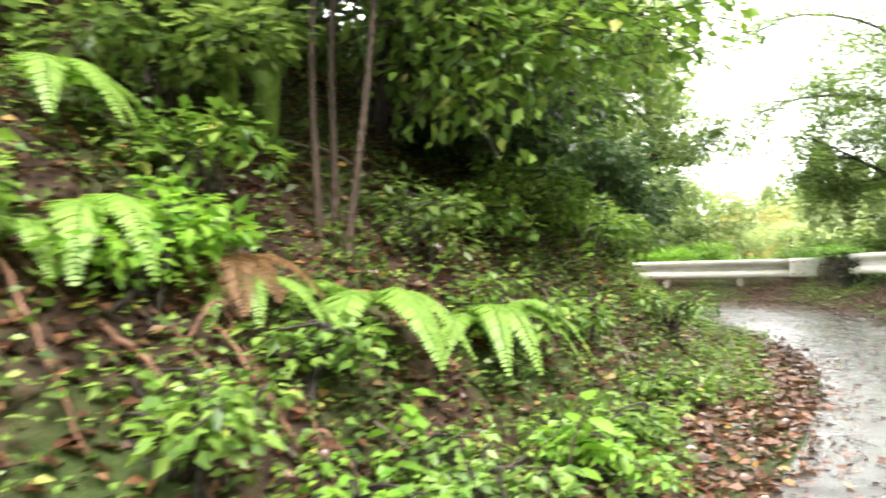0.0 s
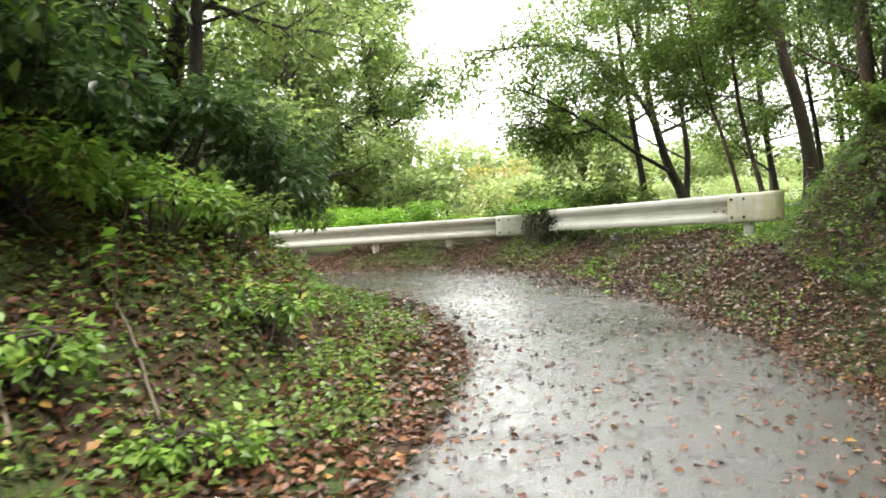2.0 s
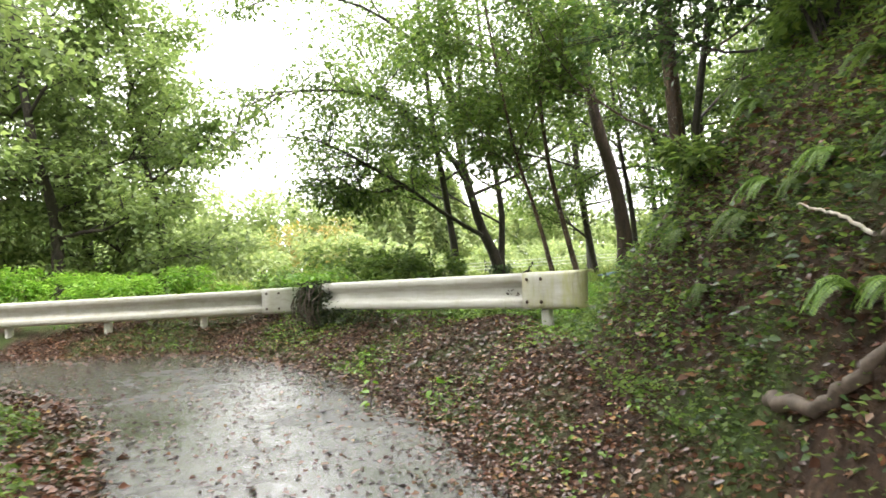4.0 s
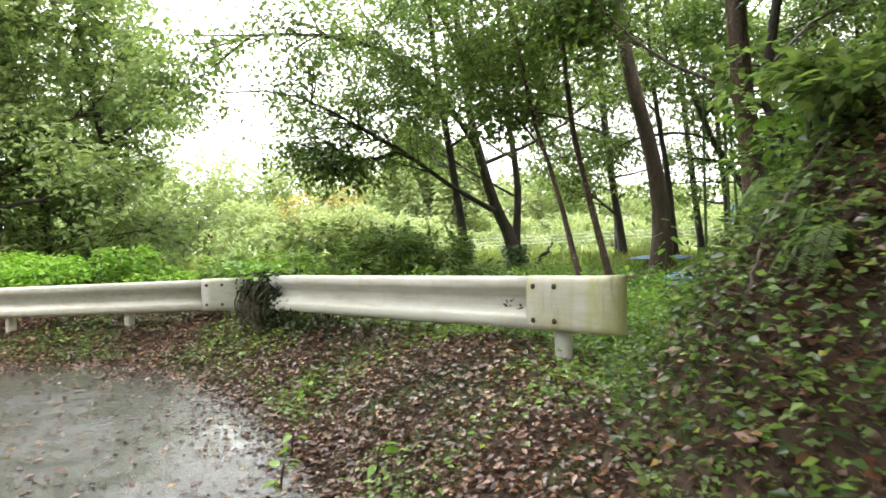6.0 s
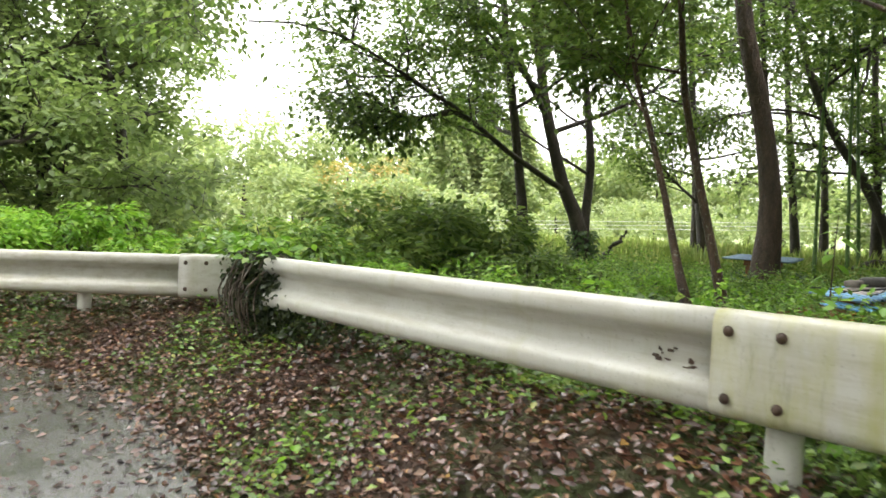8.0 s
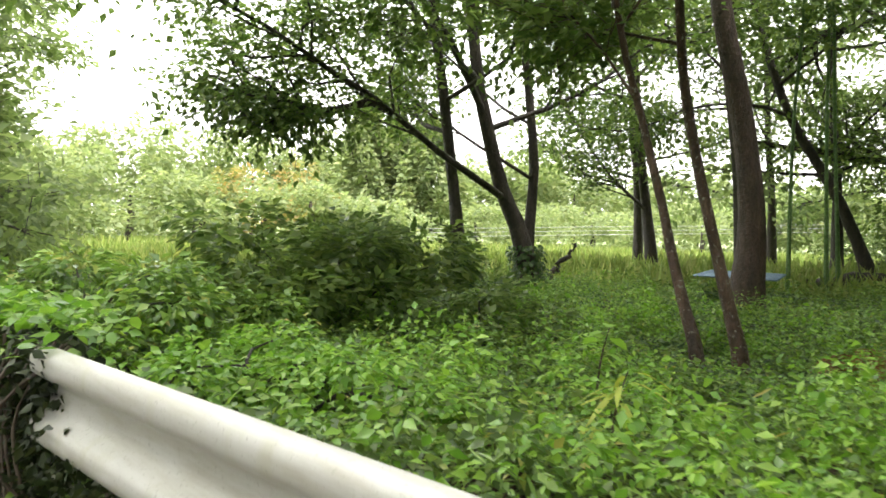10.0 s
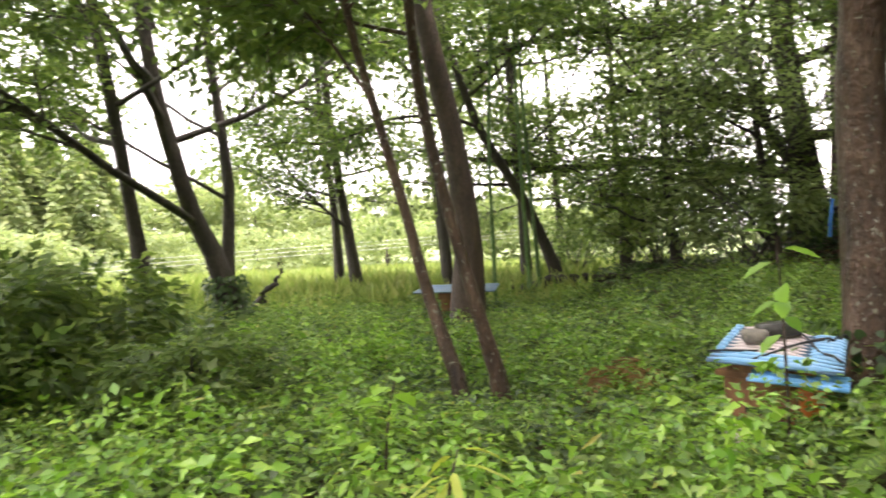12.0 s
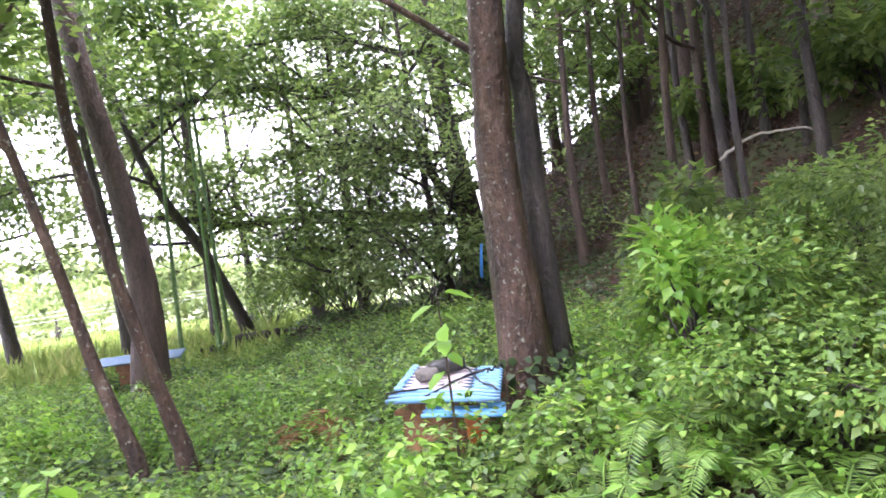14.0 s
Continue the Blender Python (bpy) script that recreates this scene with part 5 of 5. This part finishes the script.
# ---- ivy at the foot of trunks ----
def ivy(label, pts, r, n, seed):
    rng = np.random.default_rng(seed)
    line = curve_through(pts, 40)
    i = rng.integers(0, 40, n)
    a = rng.uniform(0, 2 * np.pi, n)
    o = np.stack([np.cos(a), np.sin(a), np.zeros(n)], 1)
    size = rng.uniform(0.05, 0.085, n)
    v, f = leaves(line[i] + o * r * rng.uniform(0.9, 1.6, n)[:, None], o * 0.4 + rand_dirs(rng, n, 0.3) * 0.6 + np.array([0, 0, -0.5]), o + np.array([0, 0, 0.4]), size, size * 0.8, full=True)
    tagged(soup("ivy", v, f, LEAF_DARK), label, "ivy", kind="stuff")


ivy("dark ivy wrapped round the foot of a trunk", [(11.70, 17.74, 0.95), (11.66, 17.8, 1.75)], 0.12, 900, 701)
ivy("dark ivy wrapped round the forked trunk", [(13.15, 18.10, 0.95), (13.0, 18.13, 1.7)], 0.18, 900, 702)
ivy("small ivy climbing the twin-stemmed trunk", [(11.55, 10.80, 1.1), (11.55, 10.9, 1.5)], 0.22, 350, 703)


# ---- young plants standing out of the weeds ----
def sapling(label, x, y, h, n, leaf, foliage, seed, lean=(0.1, 0.0), name="sapling", slim=0.62):
    rng = np.random.default_rng(seed)
    z = ground_at(x, y)
    root = tagged(new(name), label, "sapling")
    line = curve_through([(x, y, z - 0.05), (x + lean[0] * 0.4, y + lean[1] * 0.4, z + h * 0.6), (x + lean[0], y + lean[1], z + h)], 14)
    soup("stem", *tube(line, np.linspace(0.008, 0.003, 14), 6), BARK_BROWN, root)
    i = np.linspace(4, 13, n).astype(int)
    d = rand_dirs(rng, n, 0.25)
    size = leaf * rng.uniform(0.7, 1.15, n)
    for k in range(n):
        soup("leaf", *leaves(line[i[k]][None] + d[k:k + 1] * 0.03, d[k:k + 1], rand_up(rng, 1, 0.3), size[k:k + 1], size[k:k + 1] * slim, 0.1, 0.3, True), foliage, root)
    return root


sapling("tall young plant with large pale leaves by the beehive", 10.36, 11.15, 0.95, 12, 0.16, LEAF_BRIGHT, 801, (0.1, 0.05))
sapling("young plant with large pale leaves in the weeds", 9.25, 12.5, 0.5, 10, 0.14, LEAF_BRIGHT, 802)
sapling("yellowing long-leaved plant in the weeds", 8.75, 11.85, 0.36, 13, 0.24, LEAF_YELLOW, 803, slim=0.14)
sapling("young plant with large bright leaves on the bank", 0.55, 3.35, 0.4, 10, 0.13, LEAF_BRIGHT, 804)
sapling("young plant with large bright leaves on the bank", -0.15, 3.0, 0.4, 10, 0.12, LEAF_BRIGHT, 805)
sapling("young plant with bright leaves on the bank", 1.15, 5.9, 0.55, 12, 0.11, LEAF_BRIGHT, 806)
sapling("young plant with large bright leaves by the shrub", 9.2, 9.45, 0.6, 12, 0.13, LEAF_BRIGHT, 807)
for k, (x, y) in enumerate([(5.95, 9.6), (6.2, 8.9), (6.35, 10.6), (5.75, 9.1)]):
    sapling("small bright seedling in the leaf litter", x, y, 0.16, 7, 0.08, LEAF_BRIGHT, 810 + k, (0.03, 0.0))


# ---- far trees ----
def far_tree(label, x, y, h, w, n, foliage, seed, cone=False, leaf=0.42):
    rng = np.random.default_rng(seed)
    z = ground_at(x, y)
    root = tagged(new("tree"), label, "tree")
    smooth(soup("trunk", *tube([(x, y, z - 0.3), (x + 0.1, y, z + h * 0.3), (x, y, z + h * 0.52)], [0.16, 0.12, 0.05], 8), BARK, root))
    if cone:
        t = rng.uniform(0.05, 1, n) ** 0.8
        a = rng.uniform(0, 2 * np.pi, n)
        r = w * 0.5 * (1 - t) ** 0.8 * (0.75 + 0.25 * np.sin(5 * a + 9 * t)) * rng.uniform(0.6, 1.05, n)
        p = np.stack([x + r * np.cos(a), y + r * np.sin(a), z + h * t], 1)
        d = np.stack([np.cos(a), np.sin(a), -0.2 + 0 * a], 1)
    else:
        q = np.stack([rng.uniform(-0.5, 0.5, 22) * w, rng.uniform(-0.5, 0.5, 22) * w, rng.uniform(0.15, 0.88, 22) * h], 1)
        q[:, 2] *= 1 - 0.8 * ((q[:, 0] / w) ** 2 + (q[:, 1] / w) ** 2)
        o = rand_dirs(rng, n, 0.7) * (rng.uniform(0.3, 1, n) ** 0.5)[:, None] * np.array([w, w, h * 0.8]) * 0.17
        p = q[rng.integers(0, 22, n)] + o + (x, y, z)
        d = unit(o)
    p[:, 2] = np.maximum(p[:, 2], z + 0.1)
    size = leaf * rng.uniform(0.6, 1.3, n)
    soup("crown", *leaves(p, d + rand_dirs(rng, n, 0.4) * 0.8, rand_up(rng, n, 0.5), size, size * 0.65), foliage, root)


rng_far = np.random.default_rng(900)
# treeline and conifers: their pale leaf colour carries the haze of distance
for k, deg in enumerate(np.linspace(40, -66, 34)):
    a = radians(deg + rng_far.normal(0, 0.8))
    dist = rng_far.uniform(50, 62)
    tall = rng_far.uniform(7.4, 10.0) if deg > -26 else rng_far.uniform(5.2, 8.0)
    far_tree("green tree across the meadow, paled in colour for haze", 7 - math.sin(a) * dist, 10 + math.cos(a) * dist, tall, rng_far.uniform(6.5, 9.5), 4200, LEAF_FAR_HAZED, 901 + k, leaf=0.38)
for k, (deg, dist, tall, w) in enumerate([(-24.5, 46, 9.2, 4.5), (-27, 47, 8.2, 4.5), (-21.0, 60, 7.6, 2.2), (-29.5, 44, 7.6, 5)]):
    a = radians(deg)
    far_tree("tall pointed conifer across the meadow, paled in colour for haze", 7 + math.sin(-a) * dist, 10 + math.cos(a) * dist, tall, w * 1.5, 6000, LEAF_FAR_HAZED, 950 + k, True)
# most meadow shrubs take the haze-paled leaf colour too
for k, (deg, dist, tall, w, fol) in enumerate([(-16.5, 31, 4.0, 4.2, LEAF_GOLD), (-12, 29, 3.4, 4.5, LEAF_FAR_HAZED), (-20, 27, 3.3, 4.0, LEAF_FAR_HAZED), (-7, 27, 3.4, 5, LEAF_FAR_HAZED), (0, 26, 3.6, 5, LEAF_FAR_HAZED), (-25, 30, 2.6, 4, LEAF_FAR_HAZED), (-33, 36, 2.6, 5, LEAF_FAR_HAZED), (-42, 38, 2.8, 5, LEAF_FAR_HAZED), (-50, 36, 3.0, 5, LEAF_FAR_HAZED), (-37, 44, 3.0, 6, LEAF_FAR_HAZED), (8, 24, 3.2, 5, LEAF_TREE)]):
    a = radians(-deg)
    far_tree("golden-tinged rounded tree in the meadow" if fol is LEAF_GOLD else "rounded green shrub in the meadow, hazed in colour if far", 7 + math.sin(a) * dist, 10 + math.cos(a) * dist, tall, w, 3000, fol, 970 + k, leaf=0.22)


def meadow_grass():
    rng = np.random.default_rng(990)
    n = 28000
    a = rng.uniform(radians(-12), radians(75), n)
    r = 10 + 30 * rng.uniform(0, 1, n) ** 1.3
    x, y = 7.5 + np.sin(a) * r, 11 + np.cos(a) * r
    k = (side_of(x, y, TOE) < -2.5) & (side_of(x, y, ROAD_RIGHT) > 2.5)
    x, y = x[k], y[k]
    n = len(x)
    h = rng.uniform(0.2, 0.5, n)
    way = np.stack([rng.normal(0, 0.3, n), rng.normal(0, 0.3, n), np.ones(n)], 1)
    up = rand_dirs(rng, n, 0.1)
    tagged(soup("meadow_grass", *leaves(np.stack([x, y, height(x, y) - 0.02], 1), way, up, h, 0.05 + 0.0 * h, 0.1, 0.3), GRASS), "tall pale green grass of the meadow", "grass", kind="stuff")


meadow_grass()

cover("ground_leaves", "taller bright weeds standing out of the undergrowth", 4000, (6.8, 8.2, 14, 17), 0.062, LEAF_BRIGHT, 312, near_wood, 0.25, 0.5, full=True)
cover("ground_leaves", "larger dark weeds among the undergrowth", 5000, (6.8, 8.2, 15, 18), 0.07, LEAF_TREE, 313, near_wood, 0.25, 0.6, full=True)
